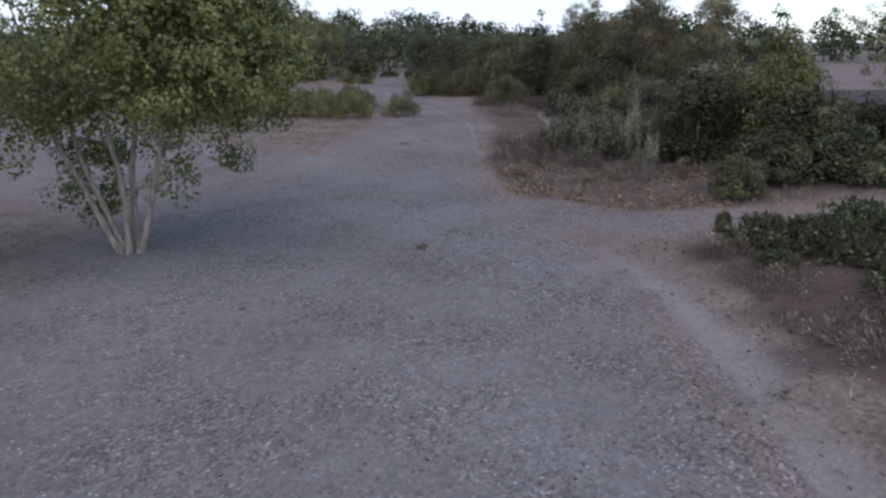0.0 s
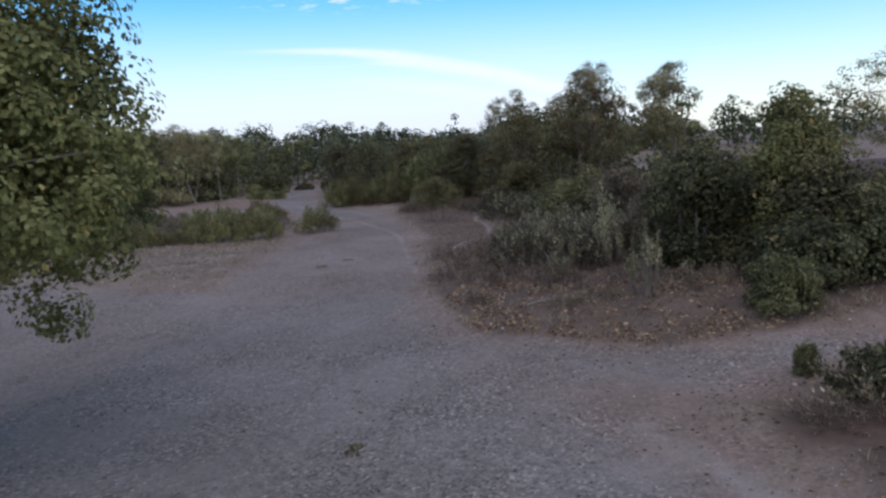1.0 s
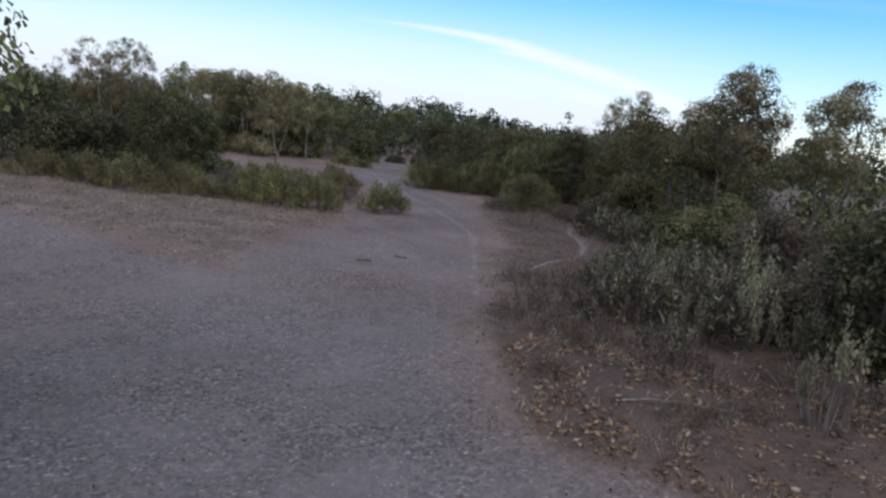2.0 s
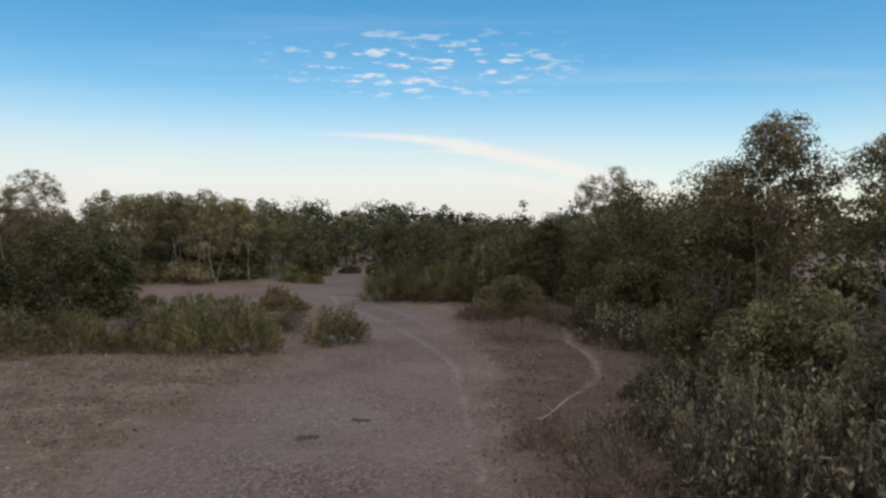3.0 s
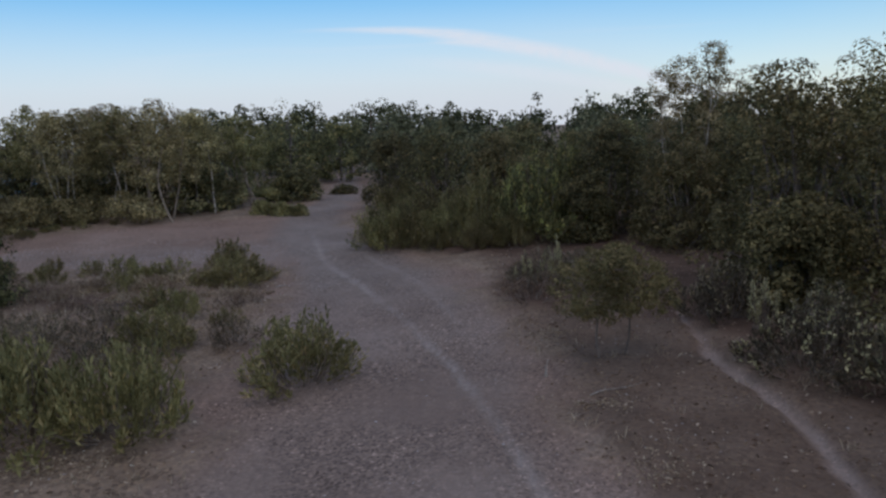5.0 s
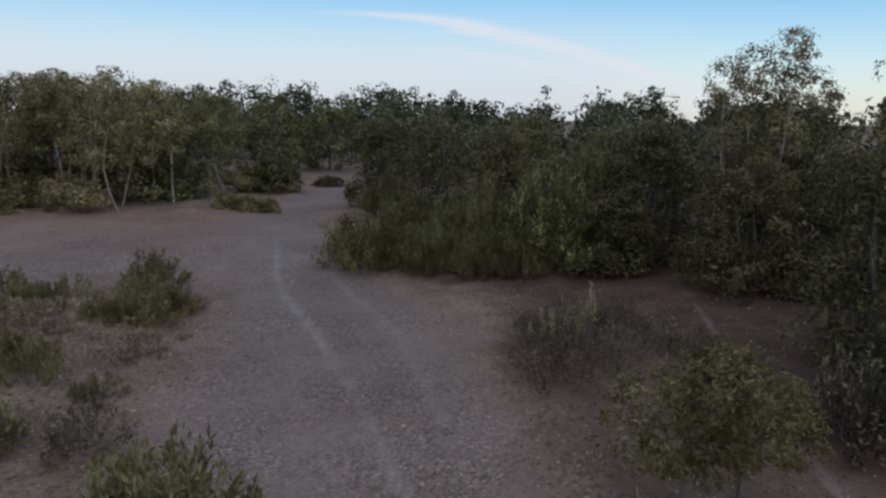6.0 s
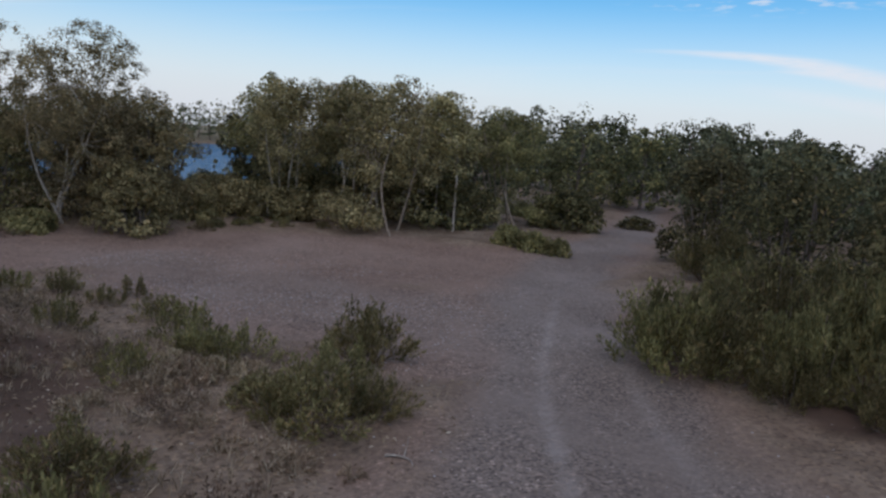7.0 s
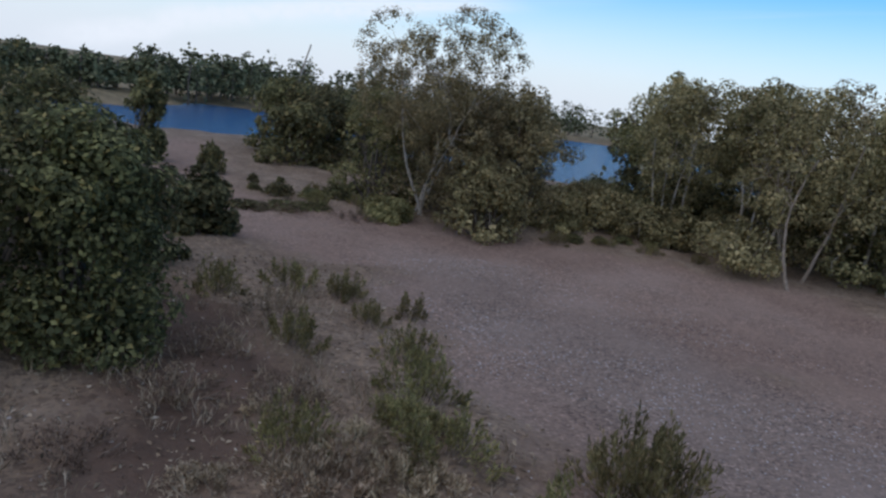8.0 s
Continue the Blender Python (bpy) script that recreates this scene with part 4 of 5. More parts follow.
put(grey_brush, ((1.15, 29.7, 0.9, 0.9), (0.85, 30.5, 0.55, 0.5), (1.75, 30.2, 0.8, 0.8), (0.75, 28.9, 0.6, 0.6), (1.6, 28.9, 0.8, 0.8), (2.4, 29.6, 0.8, 0.7), (2.7, 28.2, 0.7, 0.6), (2.0, 31.0, 0.7, 0.6), (-5.2, 26.1, 0.9, 0.75), (-4.6, 25.4, 0.8, 0.7), (-6.1, 26.6, 0.9, 0.8), (-3.5, 26.7, 0.7, 0.6), (-7.0, 27.0, 1.0, 0.8), (-5.6, 27.6, 0.8, 0.7), (-6.4, 25.4, 0.9, 0.8)))
round_sage = mound_plant("sage_shrub", "round compact grey-green shrub by the side path", "sage shrubs", 0.5, 0.75, np.random.default_rng(260), LEAF_DARK, 7000, 0.034, 0.55, 0.09)
put(round_sage, ((4.2, 11.05, 0.95, 0.98), (3.4, 9.25, 0.3, 0.5)))

pale = [brush_plant("pale_shrub", "upright shrub with pale yellow-grey leafy tips among sage", "pale shrubs", 0.3, 0.9, np.random.default_rng(285 + i), LEAF_PALE, 26, 30, 0.045, 0.5, 0.35, "bush", 0.35) for i in range(2)]
put(pale[0], ((2.5, 15.5, 1.0, 1.0), (3.3, 14.5, 1.1, 1.25), (3.8, 16.2, 1.0, 1.45), (2.9, 17.7, 0.9, 1.1), (3.9, 19.6, 1.0, 1.35), (4.1, 24.3, 1.0, 1.2), (1.3, 29.5, 0.8, 0.95), (3.07, 12.3, 1.0, 1.12)))
put(pale[1], ((2.05, 16.4, 0.9, 0.85), (3.0, 16.2, 1.0, 1.2), (4.2, 14.9, 1.0, 1.35), (2.6, 14.4, 0.8, 0.9), (3.4, 18.3, 0.9, 1.15), (3.7, 23.2, 1.0, 1.1), (0.8, 29.4, 0.7, 0.8), (3.5, 26.2, 0.9, 1.05), (3.55, 15.4, 2.0, 1.2), (4.15, 15.4, 2.0, 1.35), (3.9, 14.9, 1.6, 1.0), (3.5, 16.9, 1.7, 1.15), (4.4, 17.6, 1.7, 1.9), (3.1, 19.4, 1.3, 1.0), (4.7, 16.6, 1.6, 1.7)))
dead = [brush_plant("dry_shrub", "low withered brown shrub of thin dry twigs", "dry shrubs", 0.5, 0.45, np.random.default_rng(280 + i), LEAF_DEAD, 78, 15, 0.045, 0.3, 0.35) for i in range(2)]
put(dead[0], ((0.95, 15.6, 1.0, 1.0), (1.6, 14.4, 1.0, 0.8), (1.45, 16.6, 1.1, 1.2), (3.2, 13.1, 0.9, 0.8), (2.5, 12.4, 0.7, 0.6), (1.0, 17.6, 0.8, 0.9), (4.9, 11.9, 0.9, 0.9), (1.0, 13.2, 0.5, 0.5)))
put(dead[1], ((1.75, 15.4, 1.2, 1.2), (2.1, 13.2, 0.9, 0.9), (1.9, 17.8, 1.0, 1.0), (1.2, 14.6, 0.7, 0.7), (3.9, 12.5, 0.9, 0.7), (0.75, 28.2, 1.0, 0.8), (2.0, 12.2, 0.5, 0.5), (3.6, 8.4, 1.2, 0.9), (-7.6, 29.8, 0.7, 0.5), (-8.4, 30.2, 0.7, 0.5), (-15.6, 33.6, 0.9, 0.5), (-15.2, 35.0, 0.9, 0.5), (-16.2, 34.3, 1.0, 0.45), (-7.2, 30.6, 0.7, 0.6), (-9.3, 31.2, 0.8, 0.6), (-5.6, 30.0, 0.7, 0.5), (-6.9, 29.0, 0.6, 0.5), (-4.0, 28.9, 0.7, 0.6), (3.4, 5.2, 1.1, 0.8), (3.25, 7.0, 0.8, 0.6), (3.9, 6.0, 0.9, 0.7), (3.0, 8.3, 0.5, 0.5), (4.5, 4.6, 1.0, 0.8)))

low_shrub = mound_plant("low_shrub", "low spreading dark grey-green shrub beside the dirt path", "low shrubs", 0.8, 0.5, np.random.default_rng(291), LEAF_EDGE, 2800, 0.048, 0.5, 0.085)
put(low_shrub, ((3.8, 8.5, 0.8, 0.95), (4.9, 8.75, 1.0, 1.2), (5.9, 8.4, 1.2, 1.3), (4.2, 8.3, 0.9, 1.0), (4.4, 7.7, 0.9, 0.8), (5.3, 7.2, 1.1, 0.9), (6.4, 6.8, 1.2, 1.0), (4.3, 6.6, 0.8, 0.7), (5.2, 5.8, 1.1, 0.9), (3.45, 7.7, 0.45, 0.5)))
dark_mound = mound_plant("mound_bush", "low rounded dark green bush on the bare dirt", "mound bushes", 0.7, 0.75, np.random.default_rng(290), LEAF_DARK, 1500, 0.075, 0.5, 0.11)
put(dark_mound, ((-7.4, 48.6, 1.0, 0.8), (-5.2, 50.5, 1.1, 0.9), (-8.9, 50.0, 1.0, 0.9),
                 (-13.4, 39.3, 0.4, 0.4), (-13.2, 39.85, 0.3, 0.35), (-13.5, 40.9, 0.4, 0.4), (-13.3, 41.6, 0.35, 0.35), (-18.3, 36.6, 0.7, 0.7), (-17.0, 37.2, 0.6, 0.6), (-16.0, 33.0, 0.7, 0.35), (-15.9, 33.7, 0.7, 0.35), (-16.0, 34.4, 0.6, 0.35), (-18.7, 34.0, 0.24, 0.42), (-18.0, 33.8, 0.26, 0.36), (-18.8, 34.7, 0.2, 0.34), (-17.5, 34.2, 0.6, 0.6), (-17.0, 34.75, 0.45, 0.5), (-17.1, 35.4, 0.55, 0.8), (-16.5, 36.0, 0.45, 0.5), (-20.3, 33.4, 0.62, 1.6)))

straw_tuft = [brush_plant("straw_tuft", "low tuft of pale dry straw at the brush's foot", "straw tufts", 0.3, 0.26, np.random.default_rng(300 + i), STRAW_BLADE, 70, 16, 0.05, 0.28, 0.4, "dry grass") for i in range(2)]
put(straw_tuft[0], ((-6.05, 30.6, 1.1, 1.0), (-5.85, 30.85, 1.0, 0.9), (-6.4, 30.75, 0.8, 0.8), (-7.15, 30.4, 0.7, 0.5), (-4.2, 29.75, 0.7, 0.45), (-5.2, 29.9, 0.5, 0.4)))
put(straw_tuft[1], ((-6.15, 30.35, 1.0, 0.9), (-5.75, 31.1, 0.9, 0.8), (-6.35, 29.75, 0.7, 0.6), (-7.3, 30.75, 0.7, 0.5), (-3.75, 29.9, 0.5, 0.4), (-4.8, 29.75, 0.6, 0.4), (-6.0, 31.1, 0.8, 0.8)))

row_mound = mound_plant("mound_bush", "low rounded grey-green bush in a row on bare dirt", "mound bushes", 0.55, 0.62, np.random.default_rng(292), LEAF_HEDGE, 2600, 0.055, 0.5, 0.1)
put(row_mound, ((-6.95, 42.4, 0.9, 1.0), (-6.2, 42.1, 0.95, 0.95), (-5.55, 41.9, 0.75, 0.85)))

# the treelet on two thin stems
leafy_tree("small_tree", 1.33, 25.45, 1.4, "small green tree on two thin bare stems", "", 131, LEAF_BRUSH, BARK_DARK,
           ((-0.08, 0, -0.12, 0, 0.75), (0.2, 0.05, 0.25, 0.05, 0.7)),
           [(-0.28, 0, 0.85, 0.36, 0.36, 0.3), (0.28, 0.1, 0.9, 0.4, 0.38, 0.32), (0.0, -0.1, 1.1, 0.38, 0.38, 0.24), (0.58, 0.2, 0.78, 0.3, 0.3, 0.28), (-0.02, 0.1, 0.68, 0.36, 0.36, 0.22), (0.3, 0.25, 1.12, 0.26, 0.26, 0.2)], 9500, 0.042, 0.45, -0.3, 0.1, 0.02, 0.2, 0, 25)


# ---- far woods ----
def far_tree(x, y, h, r, seed, kind):
    rng = np.random.default_rng(seed)
    low = 0.35
    lob = lobes_in(r, h, rng, 8, low, 0.3) + [(math.cos(a) * r * 0.6, math.sin(a) * r * 0.6, h * 0.2, r * 0.45, r * 0.45, h * 0.2) for a in np.arange(5) * 1.26]
    return leafy_tree("woodland_tree", x, y, h, "round-crowned green tree in the woods behind the trail", "woodland trees", seed, kind, BARK_DARK, ((0, 0, rng.normal() * 0.3, 0, h * 0.65),), lob, 4000, 0.15, 0.7, 0.05, 0.32, 0.08, 0.16, 0, 12)


rng = np.random.default_rng(400)
for i, (x, y, h, r) in enumerate(((-6.6, 59.5, 4.2, 2.1), (-3.0, 56.0, 4.1, 2.1), (-0.4, 51.5, 3.8, 2.1), (2.6, 47.0, 3.2, 1.9), (5.4, 44.0, 3.1, 1.9), (7.0, 38.5, 3.3, 1.8),
                                  (-9.0, 57.0, 4.3, 2.2), (-12.5, 53.5, 4.2, 2.2), (-15.5, 49.5, 4.4, 2.1), (-17.2, 46.0, 3.8, 1.9), (-1.0, 57.5, 3.9, 2.2), (3.2, 54.5, 3.4, 2.2), (7.5, 51.0, 3.3, 2.1), (9.6, 44.5, 3.5, 2.0), (9.2, 34.0, 3.4, 1.8), (9.8, 28.0, 3.6, 1.9))):
    far_tree(x, y, h, r, 500 + i, LEAF_FAR if i % 3 else LEAF_DARK)


def far_wood(name, label, rows, seed, leaf=LEAF_FAR, per=330, size=0.36):
    """Distant trees, too many to count: rows of x, y, height, radius."""
    rng = np.random.default_rng(seed)
    P, Wy, S, F, strands = [], [], [], [], []
    for x, y, h, r in rows:
        z0 = float(ground_z(x, y))
        lob = [(a + x, b + y, c + z0, d, e, f) for a, b, c, d, e, f in lobes_in(r, h, rng, 6, 0.3, 0.5) + [(0, 0, h * 0.3, r * 0.9, r * 0.9, h * 0.3)]]
        q, w, sz, fc = clumped(lob, per, size, 0.55, rng, 0.0, z0, 20, 0.5)
        q2, o2 = crown_points(lob, per // 3, rng, 0.2, z0)
        q, w, sz, fc = np.concatenate([q, q2]), np.concatenate([w, rng.normal(size=q2.shape)]), np.concatenate([sz, np.full(len(q2), size * 1.3)]), np.concatenate([fc, o2])
        q[:, 2] = np.maximum(q[:, 2], z0)
        P.append(q), Wy.append(w), S.append(sz), F.append(fc)
        strands.append((bow((x, y, z0 - 0.1), (x, y, z0 + h * 0.7), rng, 0.05, 4), np.linspace(0.14, 0.06, 4)))
    wood = thing(name, 0, 0, label, "woods", z=0.0)
    wood["kind"] = "stuff"
    part("foliage", leaf_mesh("foliage", np.concatenate(P), np.concatenate(Wy), np.concatenate(S), 0.75, rng, np.concatenate(F)), leaf, wood)
    tagged(part("trunks", tube_mesh("trunks", strands, 5), BARK_DARK, wood), kind="stuff")
    return wood


def belt(a, b, n, depth, h, r, rng):
    out = []
    for i in range(n):
        f = (i + rng.uniform(-0.3, 0.3)) / max(1, n - 1)
        p = np.array(a) + (np.array(b) - np.array(a)) * f
        q = rng.uniform(0, 1) * depth
        out.append((p[0] + rng.normal() * 0.8, p[1] + q, h * rng.uniform(0.82, 1.15) * (1 + 0.12 * q / max(depth, 1)), r * rng.uniform(0.8, 1.2)))
    return out


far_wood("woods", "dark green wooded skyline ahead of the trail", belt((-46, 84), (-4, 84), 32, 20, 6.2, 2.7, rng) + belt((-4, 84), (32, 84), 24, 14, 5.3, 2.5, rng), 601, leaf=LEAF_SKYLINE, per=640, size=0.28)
far_wood("woods", "green round-crowned trees thick behind the bend", belt((-22, 64), (-2, 62), 14, 8, 4.5, 2.3, rng) + belt((0, 62), (18, 60), 10, 6, 3.6, 2.2, rng), 605, per=950, size=0.2)
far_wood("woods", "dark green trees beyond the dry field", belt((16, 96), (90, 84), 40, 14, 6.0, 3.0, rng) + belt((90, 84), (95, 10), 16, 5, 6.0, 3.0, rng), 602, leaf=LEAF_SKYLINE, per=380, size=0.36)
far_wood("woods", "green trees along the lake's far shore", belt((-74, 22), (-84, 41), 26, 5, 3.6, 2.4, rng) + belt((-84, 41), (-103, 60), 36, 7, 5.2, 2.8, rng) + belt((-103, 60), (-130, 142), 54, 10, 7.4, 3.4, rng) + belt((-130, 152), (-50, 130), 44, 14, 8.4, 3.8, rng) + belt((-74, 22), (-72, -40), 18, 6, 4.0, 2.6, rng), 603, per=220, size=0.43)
far_wood("woods", "green trees closing the land behind the start", belt((-40, -34), (46, -36), 30, 8, 6.5, 3.0, rng) + belt((34, -30), (38, 34), 16, 4, 5.0, 2.6, rng) + belt((-22, 14), (-20, -28), 12, 4, 5.0, 2.6, rng), 604, per=100)

# a bare leaning snag on the far shore
snag = thing("dead_tree", -93.0, 63.0, "bare leaning grey snag among shore trees", "tree")
part("trunk", tube_mesh("trunk", [(bow((0, 0, -0.2), (0.2, 1.6, 8.2), np.random.default_rng(3), 0.02, 6), np.linspace(0.2, 0.09, 6))], 7), DEADWOOD, snag)


# ---- loose things on the ground ----
def scatter(n, x0, x1, y0, y1, keep, rng):
    x, y = rng.uniform(x0, x1, n), rng.uniform(y0, y1, n)
    b, w = masks(x, y)
    ok = rng.uniform(size=n) < keep(b, w, x, y)
    x, y = x[ok], y[ok]
    return np.stack([x, y, ground_z(x, y)], 1)


def stuff(name, label, category, me, m):
    me.materials.append(m)
    return tagged(new(name, me), label, category, kind="stuff")


def stones(at, size, rng):
    """Flattened eight-sided chips, half sunk."""
    n = len(at)
    d = np.array([[1, 0, 0], [0, 1, 0], [-1, 0, 0], [0, -1, 0], [0, 0, 0.7], [0, 0, -0.5]])
    a = rng.uniform(0, 6.28, n)
    v = d[None] * rng.uniform(0.6, 1.3, (n, 6, 1)) * size[:, None, None]
    c, s = np.cos(a)[:, None], np.sin(a)[:, None]
    co = np.stack([v[..., 0] * c - v[..., 1] * s * 0.7, v[..., 0] * s + v[..., 1] * c * 0.7, v[..., 2] * 0.6], -1) + at[:, None]
    f = np.array([[0, 1, 4], [1, 2, 4], [2, 3, 4], [3, 0, 4], [1, 0, 5], [2, 1, 5], [3, 2, 5], [0, 3, 5]])
    return quad_mesh("chips", co.reshape(-1, 3), (f[None] + 6 * np.arange(n)[:, None, None]).reshape(-1, 3))


rng = np.random.default_rng(700)
lumps = lambda x, y: np.clip(0.5 + 0.8 * wave(x, y, 3.5, 41), 0.05, 1)
at = scatter(42000, -7, 3.4, 1.5, 19, lambda b, w, x, y: 0.6 * b * (1 - w) * lumps(x, y) * np.clip(1.25 - y / 20, 0.15, 1), rng)
stuff("gravel", "loose pale and dark gravel chips on the dirt", "gravel", stones(at, rng.uniform(0.006, 0.017, len(at)), rng), STONES)
at = scatter(9000, -9, 3.5, 18, 36, lambda b, w, x, y: 0.5 * (1 - 0.6 * b) * lumps(x, y), rng)
stuff("gravel", "loose pale stones scattered by the trail's edge", "gravel", stones(at, rng.uniform(0.007, 0.022, len(at)), rng), STONES)
at = scatter(24000, -12, -4.5, 31, 37.5, lambda b, w, x, y: 0.65 * b * lumps(x, y) * np.clip(1.2 - abs(y - 33.5) / 4, 0.1, 1), rng)
stuff("gravel", "loose pale gravel chips over the clearing", "gravel", stones(at, rng.uniform(0.008, 0.02, len(at)), rng), PALE_STONES)
at = scatter(30000, 0.2, 9, 2, 33, lambda b, w, x, y: 0.75 * (1 - b), rng)
way = rng.normal(size=at.shape) * (1, 1, 0.25)
stuff("leaf_litter", "brown fallen leaves under the shrubs", "leaf litter", leaf_mesh("litter", at + (0, 0, 0.008), way, rng.uniform(0.025, 0.065, len(at)), 0.5, rng), DRYLEAF)
at = scatter(20000, -12, -2, 17, 34, lambda b, w, x, y: 0.7 * (1 - b), rng)
way = rng.normal(size=at.shape) * (1, 1, 0.25)
stuff("leaf_litter", "brown fallen leaves and bits between the brush", "leaf litter", leaf_mesh("litter", at + (0, 0, 0.008), way, rng.uniform(0.025, 0.07, len(at)), 0.45, rng), PALE_LEAF)
# tan leaves piled along the rim of the litter
at = scatter(15000, 0.6, 4.4, 10.2, 14.5, lambda b, w, x, y: 0.9 * soft_step(near_line(x, y, LITTER), -0.05, 0.25) * (1 - 0.75 * soft_step(near_line(x, y, LITTER), 0.45, 0.8)) * np.clip(0.55 + 0.8 * wave(x, y, 0.8, 44), 0.05, 1), rng)
way = rng.normal(size=at.shape) * (1, 1, 0.3)
stuff("leaf_litter", "tan and rust-brown fallen leaves piled at the trail's rim", "leaf litter", leaf_mesh("litter", at + (0, 0, 0.012), way, rng.uniform(0.03, 0.075, len(at)), 0.5, rng), RUST_LEAF)
# dry leaves and chips blown over the trail at the start
at = scatter(16000, -5, 3.2, 0.5, 13, lambda b, w, x, y: 0.55 * b * (1 - w) * np.clip(0.35 + 0.5 * (x > 0.8) + 0.6 * wave(x, y, 2.2, 43), 0.05, 1), rng)
way = rng.normal(size=at.shape) * (1, 1, 0.2)
stuff("leaf_litter", "dry leaf bits strewn over the dirt trail", "leaf litter", leaf_mesh("litter", at + (0, 0, 0.006), way, rng.uniform(0.018, 0.045, len(at)), 0.5, rng), DRYLEAF)


at = scatter(11000, -11, -2.6, 18.5, 34, lambda b, w, x, y: 0.8 * (1 - b) * np.clip(wave(x, y, 1.6, 47) - 0.1, 0, 1), rng)
way = rng.normal(size=at.shape) * (1, 1, 0.3)
stuff("leaf_litter", "pale bleached leaf bits in drifts between the brush", "leaf litter", leaf_mesh("litter", at + (0, 0, 0.012), way, rng.uniform(0.03, 0.075, len(at)), 0.45, rng), STRAW)


for x, y, r, n in ((-6.1, 31.0, 0.42, 900), (-6.4, 30.1, 0.2, 260), (-4.3, 29.8, 0.3, 340), (-6.4, 29.6, 0.2, 260), (-5.6, 30.2, 0.35, 420), (-3.9, 23.0, 0.5, 500), (-4.8, 22.4, 0.4, 320), (-6.6, 23.0, 0.5, 420), (0.95, 24.0, 0.3, 240), (1.1, 22.6, 0.35, 300), (1.5, 21.4, 0.35, 260), (0.8, 26.6, 0.3, 200)):
    at = np.stack([x + rng.normal(size=n) * r * 0.6, y + rng.normal(size=n) * r * 0.4, np.zeros(n)], 1)
    at[:, 2] = ground_z(at[:, 0], at[:, 1]) + rng.uniform(0.0, 0.05, n)
    stuff("leaf_litter", "small drift of bleached dry leaves and straw", "leaf litter", leaf_mesh("litter", at, rng.normal(size=at.shape) * (1, 1, 0.5), rng.uniform(0.018, 0.05, n), 0.35, rng), STRAW)


def grass(at, rng, tall):
    """Dry blades standing in small tufts."""
    n = len(at)
    k = 7
    p = at[:, None] + rng.normal(size=(n, k, 3)) * (0.035, 0.035, 0)
    way = rng.normal(size=(n, k, 3)) * (0.5, 0.5, 0.2) + (0, 0, 1)
    return leaf_mesh("blades", p.reshape(-1, 3), way.reshape(-1, 3), rng.uniform(0.4, 1.1, n * k) * tall, 0.07, rng)


at = scatter(2600, 0.3, 8, 2.5, 30, lambda b, w, x, y: 0.8 * (1 - b) * np.clip(wave(x, y, 2.5, 44) + 0.35, 0, 1), rng)
stuff("dry_grass", "tufts of dry straw-coloured grass in the litter", "grass", grass(at, rng, 0.13), STRAW)
at = scatter(5000, 0.3, 6, 10, 16, lambda b, w, x, y: np.where(np.abs(near_line(x, y, LITTER) - 0.25) < 0.3, 0.55, 0.1) * (near_line(x, y, LITTER) > 0) * np.clip(wave(x, y, 1.1, 48) + 0.35, 0, 1), rng)
stuff("dry_grass", "bleached straw tufts along the rim of the litter", "grass", grass(at, rng, 0.1), STRAW)
at = scatter(2600, -11, -2.4, 17.5, 33.5, lambda b, w, x, y: 0.8 * (1 - b) * np.clip(wave(x, y, 2.5, 45) + 0.3, 0, 1), rng)
stuff("dry_grass", "tufts of dry straw-coloured grass between the brush", "grass", grass(at, rng, 0.12), STRAW)


at = scatter(1500, -10.2, -4.0, 28.4, 31.9, lambda b, w, x, y: 0.9 * (1 - b) * np.clip(wave(x, y, 1.5, 46) + 0.3, 0, 1), rng)
stuff("dry_grass", "bleached straw tufts in front of the clearing's brush", "grass", grass(at, rng, 0.16), STRAW)


def stick(name, x, y, dx, dy, rise, thick, seed, label, forks=2):
    rng = np.random.default_rng(seed)
    s = thing(name, x, y, label, "stick", "fallen sticks")
    line = bow((0, 0, 0.03), (dx, dy, rise), rng, 0.18, 8, 0.12)
    part("stem", tube_mesh("stem", [(line, np.linspace(thick, thick * 0.35, 8))], 6), DEADWOOD, s)
    for k in range(forks):
        a = line[3 + 2 * k]
        part("twig", tube_mesh("twig", [(bow(a, a + np.array([dx * 0.25 + rng.normal() * 0.12, dy * 0.25 + rng.normal() * 0.12, 0.12]), rng, 0.1, 4), np.linspace(thick * 0.5, thick * 0.2, 4))], 5), DEADWOOD, s)
    return s


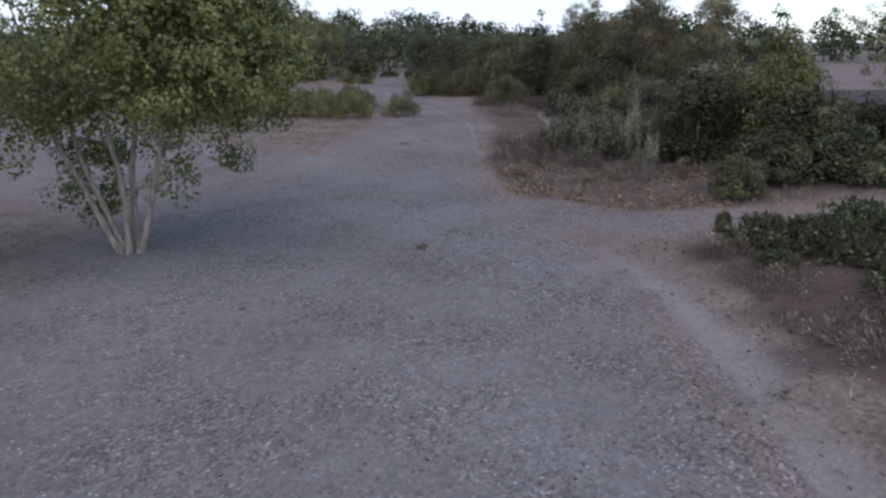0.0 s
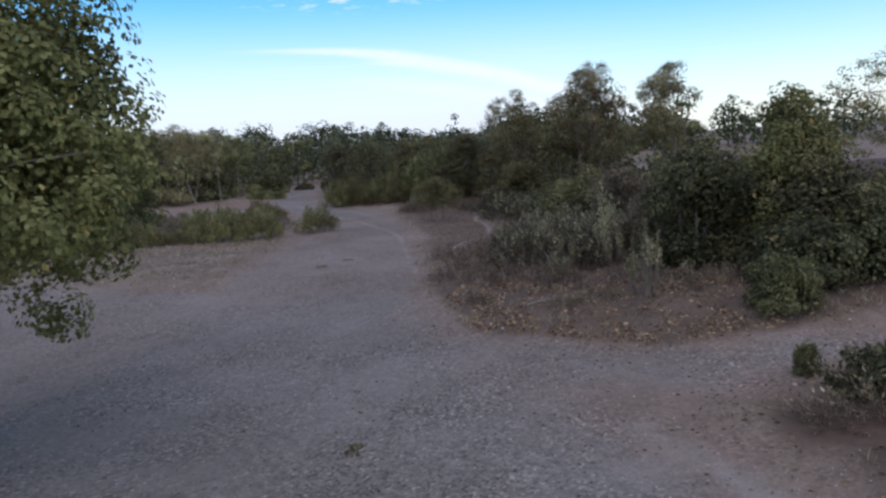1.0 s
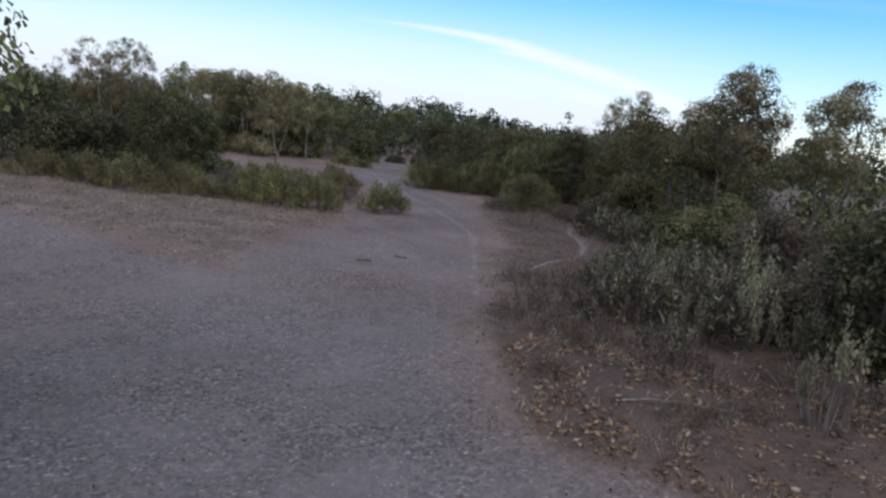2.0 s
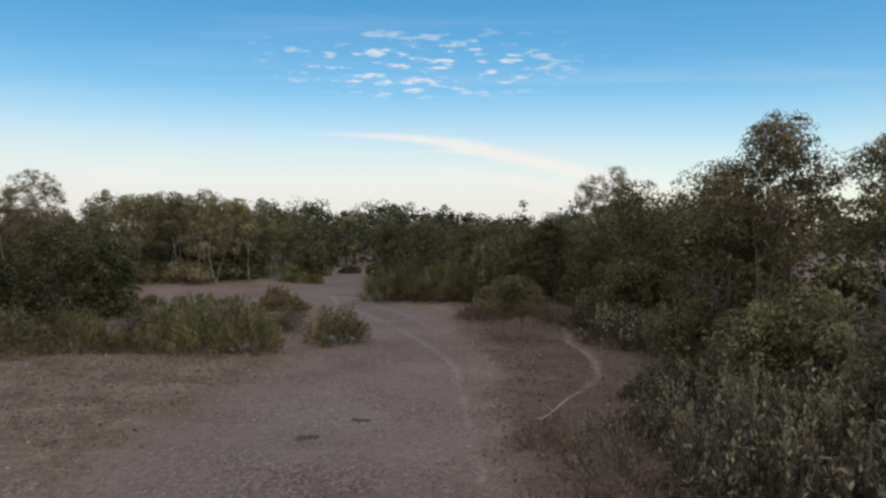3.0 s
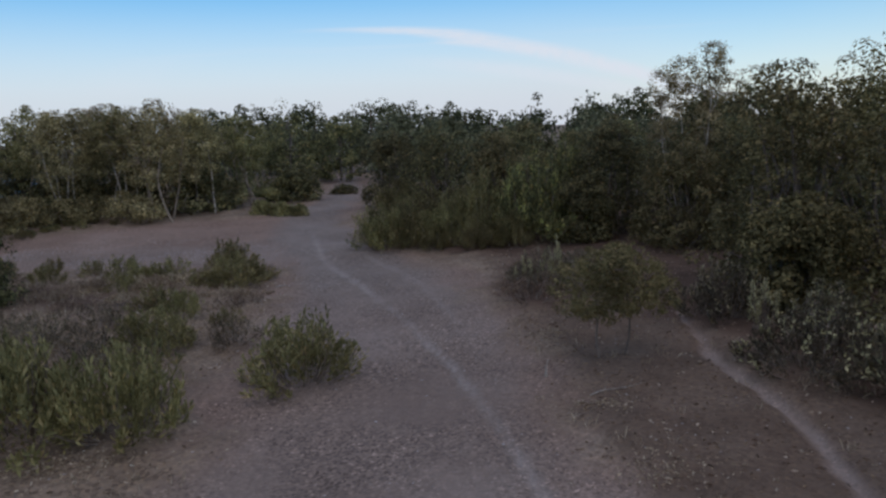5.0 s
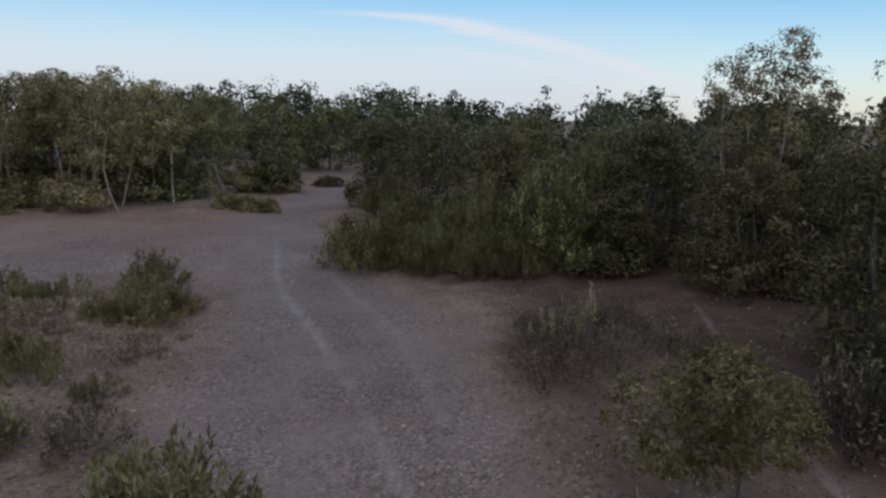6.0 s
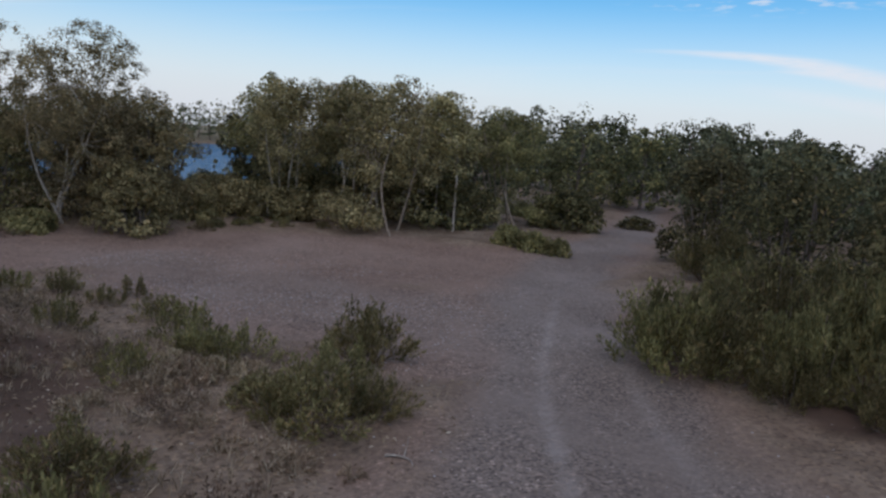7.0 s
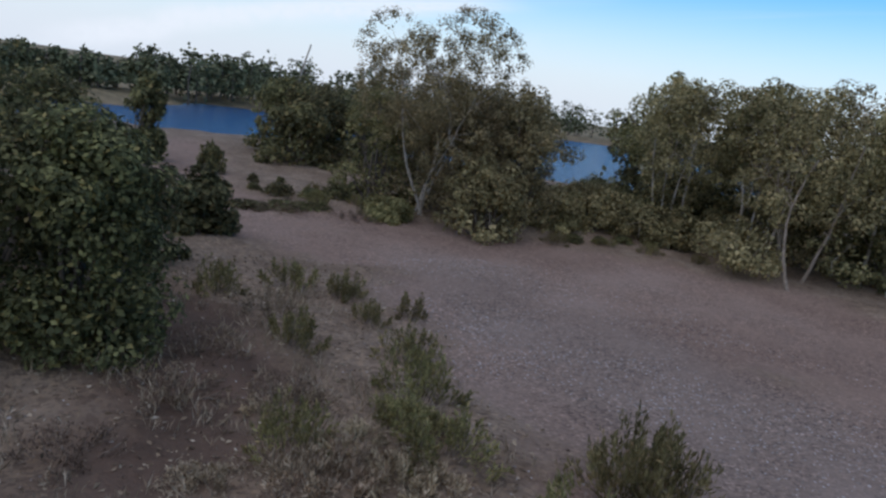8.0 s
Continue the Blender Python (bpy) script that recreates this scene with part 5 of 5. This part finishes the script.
pole = thing("fallen_branch", 1.1, 18.8, "long straight bleached white branch lying by the side path", "branch", "fallen sticks")
part("stem", tube_mesh("stem", [(bow((0, 0, 0.05), (0.78, 1.45, 0.06), np.random.default_rng(9), 0.006, 8), np.linspace(0.013, 0.006, 8))], 7), BLEACHED, pole)
part("twig", tube_mesh("twig", [(bow((0.2, 0.36, 0.05), (0.12, 0.62, 0.1), np.random.default_rng(10), 0.1, 4), np.linspace(0.006, 0.003, 4))], 5), BLEACHED, pole)
part("stub", tube_mesh("stub", [(bow((0, 0.0, 0.05), (-0.09, -0.05, 0.07), np.random.default_rng(12), 0.05, 3), np.linspace(0.015, 0.009, 3))], 6), BLEACHED, pole)
stick("fallen_stick", 1.15, 14.9, 0.75, 0.25, 0.12, 0.009, 1, "curved pale fallen stick on brown litter")
stick("fallen_stick", 0.85, 13.9, 0.35, 0.55, 0.08, 0.007, 2, "thin pale fallen stick on brown litter", 1)
stick("fallen_stick", 2.15, 14.3, 0.1, 0.2, 0.38, 0.012, 3, "short pale broken stick standing in the litter", 1)
stick("fallen_stick", 1.5, 12.5, 1.0, -0.15, 0.1, 0.008, 4, "long pale fallen stick on brown litter")
stick("fallen_stick", 0.55, 25.0, 0.03, 0.02, 0.22, 0.02, 5, "short dark stub standing in the dirt", 0)
stick("fallen_stick", -3.7, 30.3, 0.3, -0.1, 0.03, 0.012, 6, "pale fallen stick at the brush's foot", 1)
stick("fallen_stick", 0.9, 24.3, 0.4, 0.1, 0.06, 0.009, 7, "pale broken stick on reddish litter", 2)


def clod(x, y, r, seed, label="flat dark clump of dry dung on the trail"):
    rng = np.random.default_rng(seed)
    c = thing("dung_clump", x, y, label, "dung", "dung on the trail")
    for k in range(11):
        at = rng.normal(size=(1, 3)) * (r * 0.45, r * 0.22, 0.0) + (0, 0, 0.02)
        part("lump", stones(at, rng.uniform(0.04, 0.08, 1) * (r / 0.16), rng), CLOD, c)


clod(-1.06, 19.06, 0.13, 1)
clod(-1.54, 18.2, 0.17, 2)
clod(-2.35, 6.85, 0.06, 3)
clod(-2.95, 6.75, 0.05, 4)
clod(-0.22, 7.75, 0.05, 5)
weed = brush_plant("weed", "tiny green weed growing in the trail", "", 0.1, 0.1, np.random.default_rng(77), LEAF_BRUSH, 14, 8, 0.03, 0.5, 0.1, "weed")
put(weed, ((-0.58, 8.95, 1, 1),))
